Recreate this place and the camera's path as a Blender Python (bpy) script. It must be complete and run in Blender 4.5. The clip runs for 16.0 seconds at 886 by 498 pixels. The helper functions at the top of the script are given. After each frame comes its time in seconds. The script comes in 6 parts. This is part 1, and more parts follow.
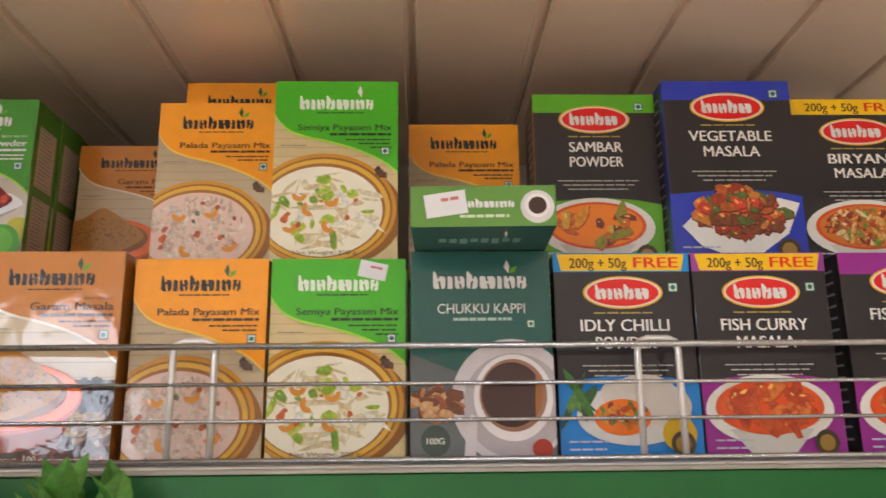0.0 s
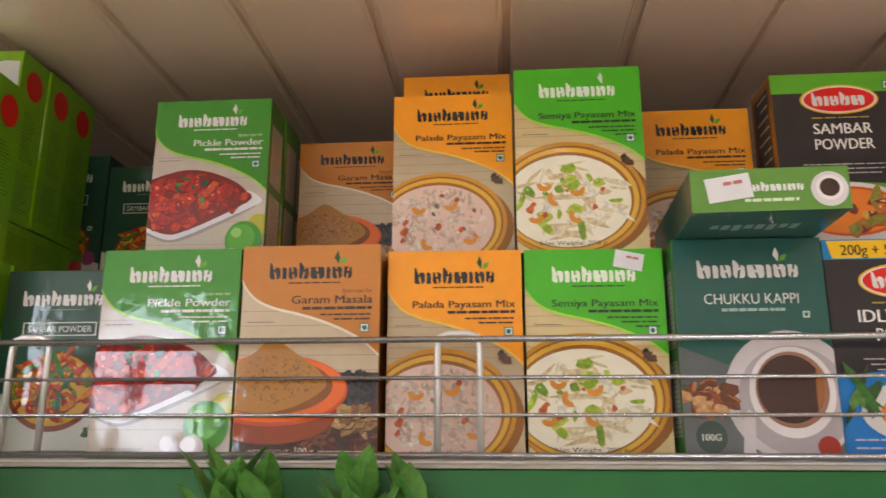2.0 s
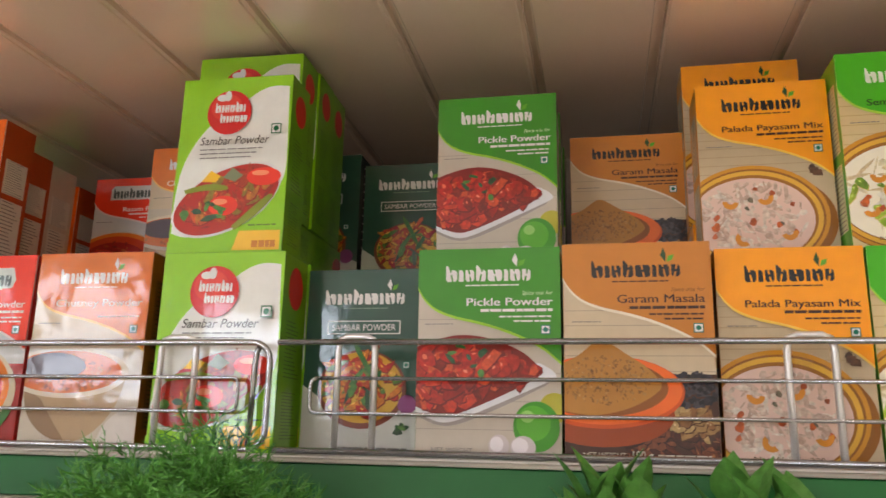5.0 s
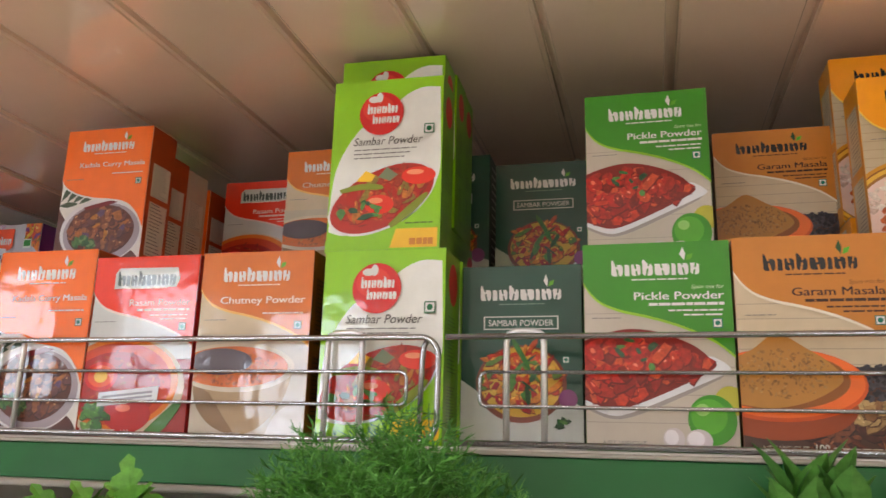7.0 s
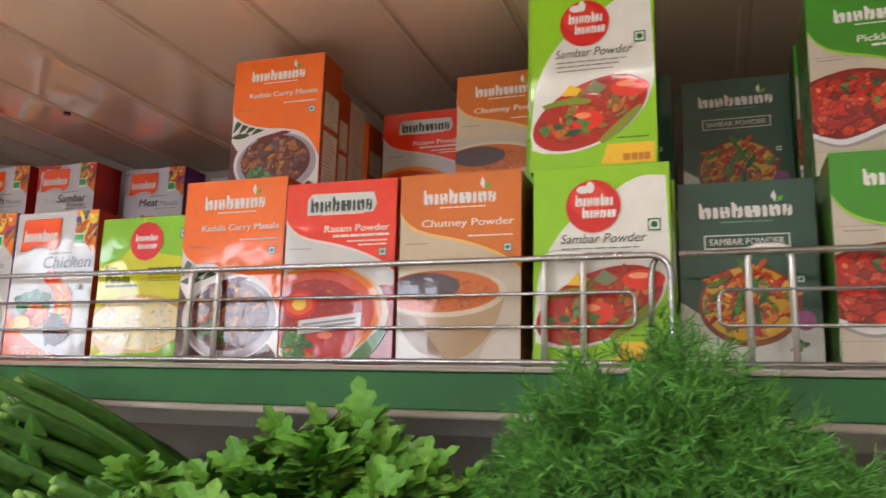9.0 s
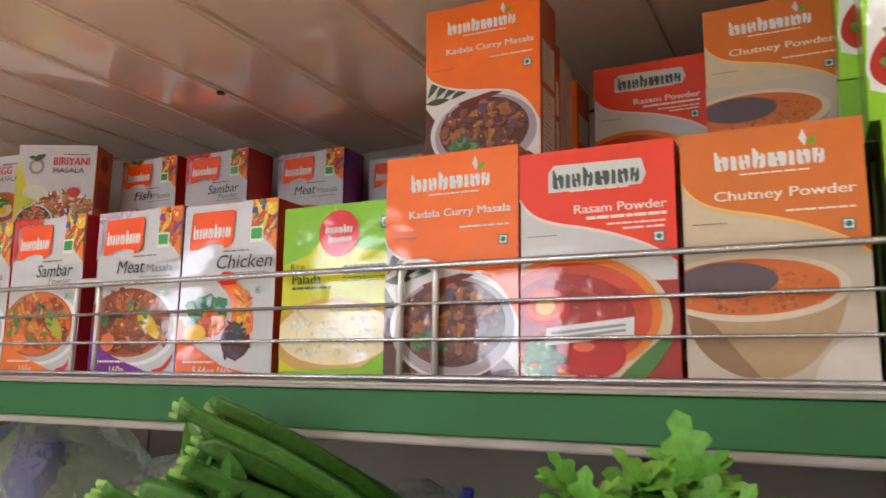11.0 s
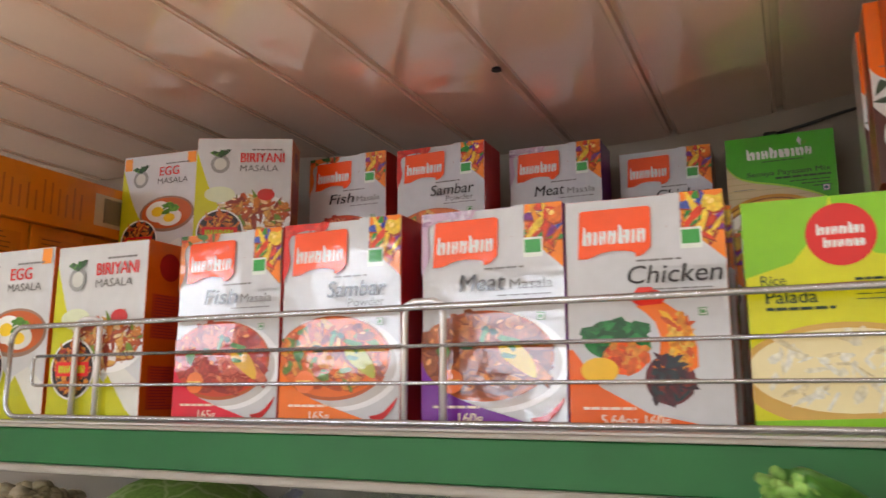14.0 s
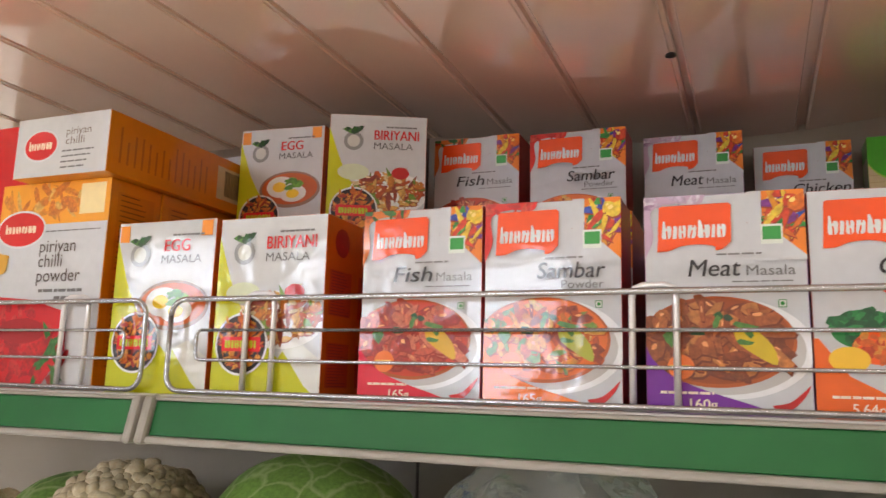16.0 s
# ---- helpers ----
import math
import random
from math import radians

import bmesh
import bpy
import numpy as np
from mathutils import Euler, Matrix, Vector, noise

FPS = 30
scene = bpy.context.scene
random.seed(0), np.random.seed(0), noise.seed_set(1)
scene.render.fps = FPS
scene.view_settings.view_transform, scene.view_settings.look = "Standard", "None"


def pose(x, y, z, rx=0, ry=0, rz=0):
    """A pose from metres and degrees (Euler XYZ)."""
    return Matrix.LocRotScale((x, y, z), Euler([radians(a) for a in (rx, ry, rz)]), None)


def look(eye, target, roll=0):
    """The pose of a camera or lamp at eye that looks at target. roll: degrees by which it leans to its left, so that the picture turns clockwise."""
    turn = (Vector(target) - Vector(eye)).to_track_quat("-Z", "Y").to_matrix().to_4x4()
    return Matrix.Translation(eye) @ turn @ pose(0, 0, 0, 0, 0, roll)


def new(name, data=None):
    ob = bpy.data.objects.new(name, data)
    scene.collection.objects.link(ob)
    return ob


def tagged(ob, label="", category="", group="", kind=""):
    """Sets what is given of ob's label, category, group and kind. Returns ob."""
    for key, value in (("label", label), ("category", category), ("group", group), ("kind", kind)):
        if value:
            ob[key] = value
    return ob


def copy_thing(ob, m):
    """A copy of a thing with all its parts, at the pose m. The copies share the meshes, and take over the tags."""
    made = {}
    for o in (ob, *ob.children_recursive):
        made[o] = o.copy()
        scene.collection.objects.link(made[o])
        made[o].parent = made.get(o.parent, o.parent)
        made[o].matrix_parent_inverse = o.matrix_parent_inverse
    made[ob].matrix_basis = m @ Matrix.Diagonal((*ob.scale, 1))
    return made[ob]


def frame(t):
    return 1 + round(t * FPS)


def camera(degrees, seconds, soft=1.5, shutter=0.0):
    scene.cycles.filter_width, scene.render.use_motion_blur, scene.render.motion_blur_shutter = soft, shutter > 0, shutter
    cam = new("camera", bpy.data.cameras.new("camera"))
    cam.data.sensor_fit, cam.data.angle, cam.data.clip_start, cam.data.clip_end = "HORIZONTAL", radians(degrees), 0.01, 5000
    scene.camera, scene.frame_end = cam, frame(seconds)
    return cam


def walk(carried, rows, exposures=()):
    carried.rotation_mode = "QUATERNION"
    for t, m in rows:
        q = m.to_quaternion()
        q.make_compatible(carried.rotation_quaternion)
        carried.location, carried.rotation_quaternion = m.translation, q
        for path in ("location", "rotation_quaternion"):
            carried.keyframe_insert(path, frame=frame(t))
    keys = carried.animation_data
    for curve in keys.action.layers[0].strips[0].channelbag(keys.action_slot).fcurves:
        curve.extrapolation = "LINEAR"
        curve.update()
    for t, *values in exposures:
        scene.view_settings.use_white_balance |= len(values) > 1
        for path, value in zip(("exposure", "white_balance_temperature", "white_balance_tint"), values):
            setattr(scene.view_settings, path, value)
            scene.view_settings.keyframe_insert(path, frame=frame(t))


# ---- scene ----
cam = camera(59.4, 16.0, shutter=0.45)
PATH = [
    (0, (-0.008, 0.007, 1.44), (0.045, 1.947, 1.923), -0.6),
    (0.5, (-0.033, 0.005, 1.442), (-0.033, 1.946, 1.926), -0.5),
    (1, (-0.064, 0.01, 1.439), (-0.12, 1.949, 1.926), -0.3),
    (1.5, (-0.088, 0.014, 1.437), (-0.203, 1.951, 1.922), 0.0),
    (2, (-0.117, 0.018, 1.436), (-0.276, 1.95, 1.926), 0.1),
    (2.5, (-0.138, 0.018, 1.437), (-0.335, 1.946, 1.93), 0.3),
    (3, (-0.17, 0.018, 1.439), (-0.41, 1.942, 1.929), 0.5),
    (3.5, (-0.205, 0.019, 1.44), (-0.491, 1.94, 1.919), 0.6),
    (4, (-0.226, 0.019, 1.441), (-0.551, 1.934, 1.918), 0.8),
    (4.5, (-0.244, 0.016, 1.441), (-0.6, 1.926, 1.913), 1.0),
    (4.7, (-0.252, 0.012, 1.441), (-0.619, 1.922, 1.91), 1.1),
    (6.8, (-0.324, 0.002, 1.434), (-0.852, 1.871, 1.911), 1.2),
    (7, (-0.337, -0.013, 1.431), (-0.836, 1.864, 1.911), 1.5),
    (7.5, (-0.352, -0.014, 1.43), (-0.889, 1.857, 1.888), 1.6),
    (8, (-0.382, -0.014, 1.422), (-0.956, 1.851, 1.861), 1.5),
    (8.5, (-0.416, -0.013, 1.413), (-1.027, 1.846, 1.829), 1.6),
    (9, (-0.446, -0.012, 1.407), (-1.092, 1.844, 1.783), 1.5),
    (9.5, (-0.484, 0.005, 1.408), (-1.185, 1.85, 1.734), 1.3),
    (9.7, (-0.499, 0.015, 1.407), (-1.231, 1.85, 1.717), 1.1),
    (11.8, (-0.634, 0.083, 1.446), (-1.55, 1.826, 1.796), 0.7),
    (12, (-0.647, 0.086, 1.447), (-1.564, 1.827, 1.806), 0.6),
    (12.5, (-0.688, 0.093, 1.445), (-1.601, 1.831, 1.826), 0.5),
    (13, (-0.746, 0.085, 1.446), (-1.641, 1.833, 1.827), 0.2),
    (13.5, (-0.829, 0.081, 1.445), (-1.679, 1.852, 1.821), -0.1),
    (14, (-0.897, 0.066, 1.447), (-1.704, 1.859, 1.813), 0.0),
    (14.5, (-0.954, 0.045, 1.451), (-1.724, 1.855, 1.811), 0.5),
    (15, (-0.994, 0.032, 1.446), (-1.741, 1.854, 1.799), 1.0),
    (15.5, (-1.017, 0.022, 1.443), (-1.755, 1.848, 1.792), 1.3),
    (16, (-1.041, 0.015, 1.44), (-1.78, 1.841, 1.784), 1.6),
]
walk(cam, [(t, look(eye, target, roll)) for t, eye, target, roll in PATH], exposures=[(0, -0.72), (16, -0.72)])

# ---- world and light ----
world = bpy.data.worlds.new("world")
scene.world = world
world.use_nodes = True
wn = world.node_tree
sky = wn.nodes.new("ShaderNodeTexSky")
sky.sky_type, sky.sun_disc = "NISHITA", False
sky.sun_elevation, sky.sun_rotation = radians(40), radians(200)
wn.links.new(sky.outputs[0], wn.nodes["Background"].inputs[0])
wn.nodes["Background"].inputs[1].default_value = 0.1


def area_lamp(name, place, target, sx, sy, watts, colour):
    lamp = bpy.data.lights.new(name, "AREA")
    lamp.shape, lamp.size, lamp.size_y, lamp.energy, lamp.color = "RECTANGLE", sx, sy, watts, colour
    ob = new(name, lamp)
    ob.matrix_world = look(place, target)
    return ob


# rows of ceiling tubes of the shop, and the daylight of its front windows
WARM = (1.0, 0.925, 0.90)
for row_y, watts in ((-0.8, 126), (-2.2, 16), (-4.0, 146)):
    area_lamp("ceiling_lamp", (-1.0, row_y, 3.66), (-1.0, row_y, 0), 7.0, 0.14, watts, WARM)


# ---- materials ----
def shader(name):
    m = bpy.data.materials.new(name)
    m.use_nodes = True
    return m, m.node_tree, m.node_tree.nodes["Principled BSDF"]


def node(tree, kind, **values):
    n = tree.nodes.new(kind)
    for key, value in values.items():
        n.inputs[key].default_value = value
    return n


def bump(tree, bsdf, scale, distance, strength=1.0, detail=2.0, stretch=None):
    """Relief by noise in world metres."""
    geo = tree.nodes.new("ShaderNodeNewGeometry")
    source = geo.outputs["Position"]
    if stretch:
        mapping = node(tree, "ShaderNodeMapping", Scale=stretch)
        tree.links.new(source, mapping.inputs[0])
        source = mapping.outputs[0]
    noise_tex = node(tree, "ShaderNodeTexNoise", Scale=scale, Detail=detail)
    tree.links.new(source, noise_tex.inputs["Vector"])
    b = node(tree, "ShaderNodeBump", Strength=strength, Distance=distance)
    tree.links.new(noise_tex.outputs[0], b.inputs["Height"])
    tree.links.new(b.outputs[0], bsdf.inputs["Normal"])
    return b


def varied(tree, bsdf, colour, scale, amount, detail=4.0):
    """Base colour with a light and a dark tone mixed by noise."""
    geo = tree.nodes.new("ShaderNodeNewGeometry")
    n = node(tree, "ShaderNodeTexNoise", Scale=scale, Detail=detail)
    tree.links.new(geo.outputs["Position"], n.inputs["Vector"])
    ramp = tree.nodes.new("ShaderNodeValToRGB")
    ramp.color_ramp.elements[0].position, ramp.color_ramp.elements[1].position = 0.3, 0.7
    ramp.color_ramp.elements[0].color = (*[c * (1 - amount) for c in colour], 1)
    ramp.color_ramp.elements[1].color = (*[min(1, c * (1 + amount)) for c in colour], 1)
    tree.links.new(n.outputs[0], ramp.inputs[0])
    tree.links.new(ramp.outputs[0], bsdf.inputs["Base Color"])


INKS = {}


def srgb(*rgb):
    return tuple(((c / 255 + 0.055) / 1.055) ** 2.4 if c > 10 else c / 3294.6 for c in rgb)


def ink(r, g, b, rough=0.42):
    """Gloss-varnished print on card; the card is a little wavy. Colours as 0..255 values."""
    key = (r, g, b, rough)
    if key not in INKS:
        m, tree, bsdf = shader("printed_card")
        mean = (r + g + b) / 3
        varied(tree, bsdf, srgb(*[min(250, max(6, mean + (c - mean) * 1.12)) for c in (r, g, b)]), 120, 0.03)
        bsdf.inputs["Roughness"].default_value = rough
        bsdf.inputs["Specular IOR Level"].default_value = 0.25
        bsdf.inputs["Coat Weight"].default_value = 0.8
        bsdf.inputs["Coat Roughness"].default_value = 0.055
        first = bump(tree, bsdf, 15, 0.0016, 1.0, 2.6)
        geo = tree.nodes.new("ShaderNodeNewGeometry")
        ripple = node(tree, "ShaderNodeTexNoise", Scale=150, Detail=2)
        tree.links.new(geo.outputs["Position"], ripple.inputs["Vector"])
        fine = node(tree, "ShaderNodeBump", Strength=1.0, Distance=0.00009)
        tree.links.new(ripple.outputs[0], fine.inputs["Height"])
        tree.links.new(first.outputs[0], fine.inputs["Normal"])
        tree.links.new(fine.outputs[0], bsdf.inputs["Coat Normal"])
        INKS[key] = m
    return INKS[key]


FOODS = {}


def food(name, *colours):
    """Print of many small morsels: each island takes one of the colours, with a mottled tone."""
    if name not in FOODS:
        m, tree, bsdf = shader("printed_" + name)
        geo = tree.nodes.new("ShaderNodeNewGeometry")
        ramp = tree.nodes.new("ShaderNodeValToRGB")
        ramp.color_ramp.interpolation = "CONSTANT"
        while len(ramp.color_ramp.elements) < len(colours):
            ramp.color_ramp.elements.new(0.5)
        for i, c in enumerate(colours):
            ramp.color_ramp.elements[i].position = i / len(colours)
            ramp.color_ramp.elements[i].color = (*srgb(*c), 1)
        tree.links.new(geo.outputs["Random Per Island"], ramp.inputs[0])
        n = node(tree, "ShaderNodeTexNoise", Scale=330, Detail=6, Roughness=0.65)
        tree.links.new(geo.outputs["Position"], n.inputs["Vector"])
        cells = node(tree, "ShaderNodeTexVoronoi", Scale=310)
        tree.links.new(geo.outputs["Position"], cells.inputs["Vector"])
        edge = node(tree, "ShaderNodeMapRange")
        edge.inputs["From Max"].default_value = 0.85
        edge.inputs["To Min"].default_value, edge.inputs["To Max"].default_value = 1.12, 0.42
        tree.links.new(cells.outputs["Distance"], edge.inputs["Value"])
        shade = tree.nodes.new("ShaderNodeMix")
        shade.data_type, shade.blend_type = "RGBA", "MULTIPLY"
        shade.inputs[0].default_value = 0.5
        mult = tree.nodes.new("ShaderNodeMix")
        mult.data_type, mult.blend_type = "RGBA", "OVERLAY"
        mult.inputs[0].default_value = 0.75
        tree.links.new(ramp.outputs[0], shade.inputs[6])
        tree.links.new(edge.outputs[0], shade.inputs[7])
        tree.links.new(shade.outputs[2], mult.inputs[6])
        tree.links.new(n.outputs[0], mult.inputs[7])
        tree.links.new(mult.outputs[2], bsdf.inputs["Base Color"])
        bsdf.inputs["Roughness"].default_value = 0.42
        bsdf.inputs["Specular IOR Level"].default_value = 0.25
        bsdf.inputs["Coat Weight"].default_value = 0.8
        bsdf.inputs["Coat Roughness"].default_value = 0.055
        first = bump(tree, bsdf, 15, 0.0016, 1.0, 2.6)
        geo = tree.nodes.new("ShaderNodeNewGeometry")
        ripple = node(tree, "ShaderNodeTexNoise", Scale=150, Detail=2)
        tree.links.new(geo.outputs["Position"], ripple.inputs["Vector"])
        fine = node(tree, "ShaderNodeBump", Strength=1.0, Distance=0.00009)
        tree.links.new(ripple.outputs[0], fine.inputs["Height"])
        tree.links.new(first.outputs[0], fine.inputs["Normal"])
        tree.links.new(fine.outputs[0], bsdf.inputs["Coat Normal"])
        FOODS[name] = m
    return FOODS[name]


def paint(name, colour, rough, scale=8.0, amount=0.06, relief=0.0004, relief_scale=40, metal=0.0):
    m, tree, bsdf = shader(name)
    varied(tree, bsdf, colour, scale, amount)
    bsdf.inputs["Roughness"].default_value = rough
    bsdf.inputs["Metallic"].default_value = metal
    bump(tree, bsdf, relief_scale, relief)
    return m


M_CEIL = paint("glossy_panel_paint", (0.89, 0.695, 0.55), 0.085, 5, 0.07, 0.0005, 9)
ceil_bsdf = M_CEIL.node_tree.nodes["Principled BSDF"]
ceil_bsdf.inputs["Coat Weight"].default_value = 1.0
ceil_bsdf.inputs["Coat Roughness"].default_value = 0.04
ceil_bsdf.inputs["Coat IOR"].default_value = 1.65
M_SHELF = paint("shelf_enamel", (0.62, 0.60, 0.56), 0.35, 12, 0.06)
# off-white panels coloured brown, to carry the shade behind the cartons
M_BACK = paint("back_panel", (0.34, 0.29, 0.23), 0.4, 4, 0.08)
M_GREEN = paint("green_strip", (0.009, 0.128, 0.025), 0.42, 14, 0.12, 0.0003, 25)
M_GREEN.node_tree.nodes["Principled BSDF"].inputs["Specular IOR Level"].default_value = 0.35
M_LIP = paint("pale_plastic", (0.36, 0.335, 0.29), 0.35, 30, 0.10)
M_WIRE = paint("zinc_wire", (0.43, 0.43, 0.43), 0.27, 60, 0.12, 0.0002, 300, 0.85)
# same zinc as the wire, paler: the windows' reflection is put into the colour
M_HOOK = paint("window_lit_zinc", (0.80, 0.79, 0.78), 0.32, 60, 0.06, 0.0002, 300, 0.55)
M_WALL = paint("wall_paint", (0.84, 0.80, 0.74), 0.7, 2, 0.06)
M_FLOOR = paint("floor_tile", (0.82, 0.73, 0.62), 0.3, 3, 0.12)
M_ROOF = paint("ceiling_paint", (0.72, 0.71, 0.68), 0.8, 2, 0.04)
M_DARK = paint("dark_gap", (0.03, 0.03, 0.03), 0.6, 20, 0.1)
M_ALU = paint("window_aluminium", (0.5, 0.5, 0.5), 0.35, 20, 0.05, 0.0002, 60, 0.8)


def glow(name, colour, strength):
    m, tree, bsdf = shader(name)
    bsdf.inputs["Base Color"].default_value = (0, 0, 0, 1)
    bsdf.inputs["Emission Color"].default_value = (*colour, 1)
    bsdf.inputs["Emission Strength"].default_value = strength
    return m


M_SKY = glow("daylight_backdrop", (0.88, 0.95, 1.08), 22.0)
M_TUBE = glow("tube_light", (1.0, 0.90, 0.77), 3.0)


# ---- mesh helpers ----
def mesh_ob(name, bm, material, parent=None, label=""):
    me = bpy.data.meshes.new(name)
    bm.normal_update()
    bm.to_mesh(me)
    bm.free()
    if material:
        me.materials.append(material)
    ob = new(name, me)
    if parent:
        ob.parent = parent
    if label:
        ob["label"] = label
    return ob


def part(name, bm, material, parent, label=""):
    return mesh_ob(name, bm, material, parent, label)


def add_box(bm, x0, x1, y0, y1, z0, z1, bevel=0.0):
    made = bmesh.ops.create_cube(bm, size=1.0)["verts"]
    for v in made:
        v.co = Vector(((x0 + x1) / 2 + v.co.x * (x1 - x0), (y0 + y1) / 2 + v.co.y * (y1 - y0), (z0 + z1) / 2 + v.co.z * (z1 - z0)))
    if bevel:
        edges = {e for v in made for e in v.link_edges}
        bmesh.ops.bevel(bm, geom=list(edges), offset=bevel, segments=2, affect="EDGES", profile=0.5)


def box_bm(x0, x1, y0, y1, z0, z1, bevel=0.0):
    bm = bmesh.new()
    add_box(bm, x0, x1, y0, y1, z0, z1, bevel)
    return bm


def add_tube(bm, points, radius, sides=8, radii=None):
    """A round rod along a line of points."""
    rings, pts = [], [Vector(p) for p in points]
    up = None
    for i, p in enumerate(pts):
        ahead = (pts[min(i + 1, len(pts) - 1)] - pts[max(i - 1, 0)]).normalized()
        if up is None:
            up = ahead.orthogonal().normalized()
        up = (up - ahead * up.dot(ahead)).normalized()
        side = ahead.cross(up)
        r = radii[i] if radii else radius
        rings.append([bm.verts.new(p + (up * math.cos(a) + side * math.sin(a)) * r) for a in (2 * math.pi * k / sides for k in range(sides))])
    for a, b in zip(rings, rings[1:]):
        for k in range(sides):
            f = bm.faces.new((a[k], a[(k + 1) % sides], b[(k + 1) % sides], b[k]))
            f.smooth = True
    bm.faces.new(rings[0][::-1]), bm.faces.new(rings[-1])


# ---- the shop round the display ----
def structure(name, bm, material, label):
    return tagged(mesh_ob(name, bm, material), label, name.split("_")[0], "", "structure")


structure("floor", box_bm(-9.6, 5, -5.7, 1.2, -0.1, 0), M_FLOOR, "beige tiled shop floor")
structure("ceiling", box_bm(-9.6, 5, -5.7, 1.2, 3.8, 3.9), M_ROOF, "white painted shop ceiling")
structure("wall_north", box_bm(-9.6, 5, 1.0, 1.2, 0, 3.8), M_WALL, "cream wall behind the display")
structure("wall_east", box_bm(4.8, 5, -5.5, 1.0, 0, 3.8), M_WALL, "cream side wall of the shop")
structure("wall_west", box_bm(-9.6, -9.4, -5.5, 1.0, 0, 3.8), M_WALL, "cream side wall of the shop")
wall = bmesh.new()
WINDOWS = ((-7.3, -6.1, 1.70, 2.85), (-5.3, -4.2, 1.70, 2.85), (-3.6, -2.5, 1.35, 2.60))
add_box(wall, -9.6, 5, -5.7, -5.5, 0, 1.35)
add_box(wall, -9.6, 5, -5.7, -5.5, 2.85, 3.8)
for a, b in ((-9.6, -7.3), (-6.1, -5.3), (-4.2, -3.6), (-2.5, 5)):
    add_box(wall, a, b, -5.7, -5.5, 1.35, 2.85)
for a, b, low, high in WINDOWS:
    if low > 1.35:
        add_box(wall, a, b, -5.7, -5.5, 1.35, low)
    if high < 2.85:
        add_box(wall, a, b, -5.7, -5.5, high, 2.85)
structure("wall_south", wall, M_WALL, "cream front wall with three shop windows")
for a, b, low, high in WINDOWS:
    win = tagged(new("window_1"), "aluminium shop window with daylight outside", "window", "", "structure")
    for x in (a, b - 0.05):
        part("jamb", box_bm(x, x + 0.05, -5.64, -5.56, low, high, 0.004), M_ALU, win)
    for z in (low, (low + high) / 2, high - 0.05):
        part("rail", box_bm(a + 0.05, b - 0.05, -5.63, -5.57, z, z + 0.05, 0.004), M_ALU, win)
back = bmesh.new()
add_box(back, -11, 0, -6.6, -6.58, -0.1, 4)
structure("backdrop", back, M_SKY, "bright daylight outside the shop window")
for y in (-0.8, -2.2, -4.0):
    fixture = new("light_fixture")
    tagged(fixture, "white ceiling light fixture with long tube", "light", "ceiling light rows")
    part("housing", box_bm(-4.5, 2.5, y - 0.09, y + 0.09, 3.74, 3.8, 0.004), M_ROOF, fixture)
    part("tube", box_bm(-4.4, 2.4, y - 0.05, y + 0.05, 3.70, 3.74, 0.008), M_TUBE, fixture)

# ---- the display: canopy, back, shelf ----
SH = 1.4275           # top of the shelf
FRONT = 0.475         # line of the wire guard


def canopy_z(x):
    """The panel sags a little over the middle of the display."""
    return 1.743 - 0.046 * math.exp(-((x + 1.06) / 0.30) ** 2)


bm = bmesh.new()
profile = []
pitch = 0.0975
for k in range(-21, 8):
    x = -0.0155 + pitch * k
    profile += [(x - pitch + 0.0050, 0.0), (x - 0.0072, 0.0), (x - 0.0062, 0.0012), (x - 0.0030, 0.0012), (x - 0.0022, 0.0062), (x + 0.0022, 0.0062), (x + 0.0030, 0.0008), (x + 0.0042, 0.0006)]
rows = []
for y in (0.25, 0.835):
    rows.append([bm.verts.new((x, y, canopy_z(x) + dz)) for x, dz in profile])
rows.append([bm.verts.new((x, 0.835, canopy_z(x) + 0.03)) for x, dz in profile])
rows.append([bm.verts.new((x, 0.25, canopy_z(x) + 0.03)) for x, dz in profile])
for a, b in zip(rows, rows[1:] + rows[:1]):
    for k in range(len(profile) - 1):
        bm.faces.new((a[k], b[k], b[k + 1], a[k + 1]))
bm.faces.new([r[0] for r in rows][::-1]), bm.faces.new([r[-1] for r in rows])
bmesh.ops.recalc_face_normals(bm, faces=bm.faces)
canopy = tagged(mesh_ob("ceiling_canopy", bm, M_CEIL), "glossy cream grooved panel ceiling over the shelf", "ceiling", "", "structure")
hole = bmesh.new()
bmesh.ops.create_cone(hole, cap_ends=True, segments=20, radius1=0.0042, radius2=0.0036, depth=0.002)
hole_ob = tagged(mesh_ob("screw_hole", hole, M_DARK), "dark empty screw hole in the panel", "hole", "", "structure")
hole_ob.matrix_world = pose(-1.094, 0.606, canopy_z(-1.098) - 0.0006)

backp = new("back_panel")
tagged(backp, "off-white metal back panels of the display, coloured dark for shade", "panel", "", "structure")
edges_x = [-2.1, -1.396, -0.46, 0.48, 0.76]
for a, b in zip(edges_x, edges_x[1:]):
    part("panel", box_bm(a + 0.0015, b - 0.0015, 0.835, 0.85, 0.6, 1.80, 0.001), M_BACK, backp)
part("seam_backing", box_bm(-2.1, 0.76, 0.852, 0.86, 0.6, 1.80), M_DARK, backp)

JOINT = -1.4500


def slanted(name, box, bevel, material, parent, label=""):
    """A piece of the shelf's edge, leaning out towards its foot."""
    bm = box_bm(*box, bevel)
    for v in bm.verts:
        v.co.y -= 0.25 * (1.4262 - v.co.z)
    return part(name, bm, material, parent, label)


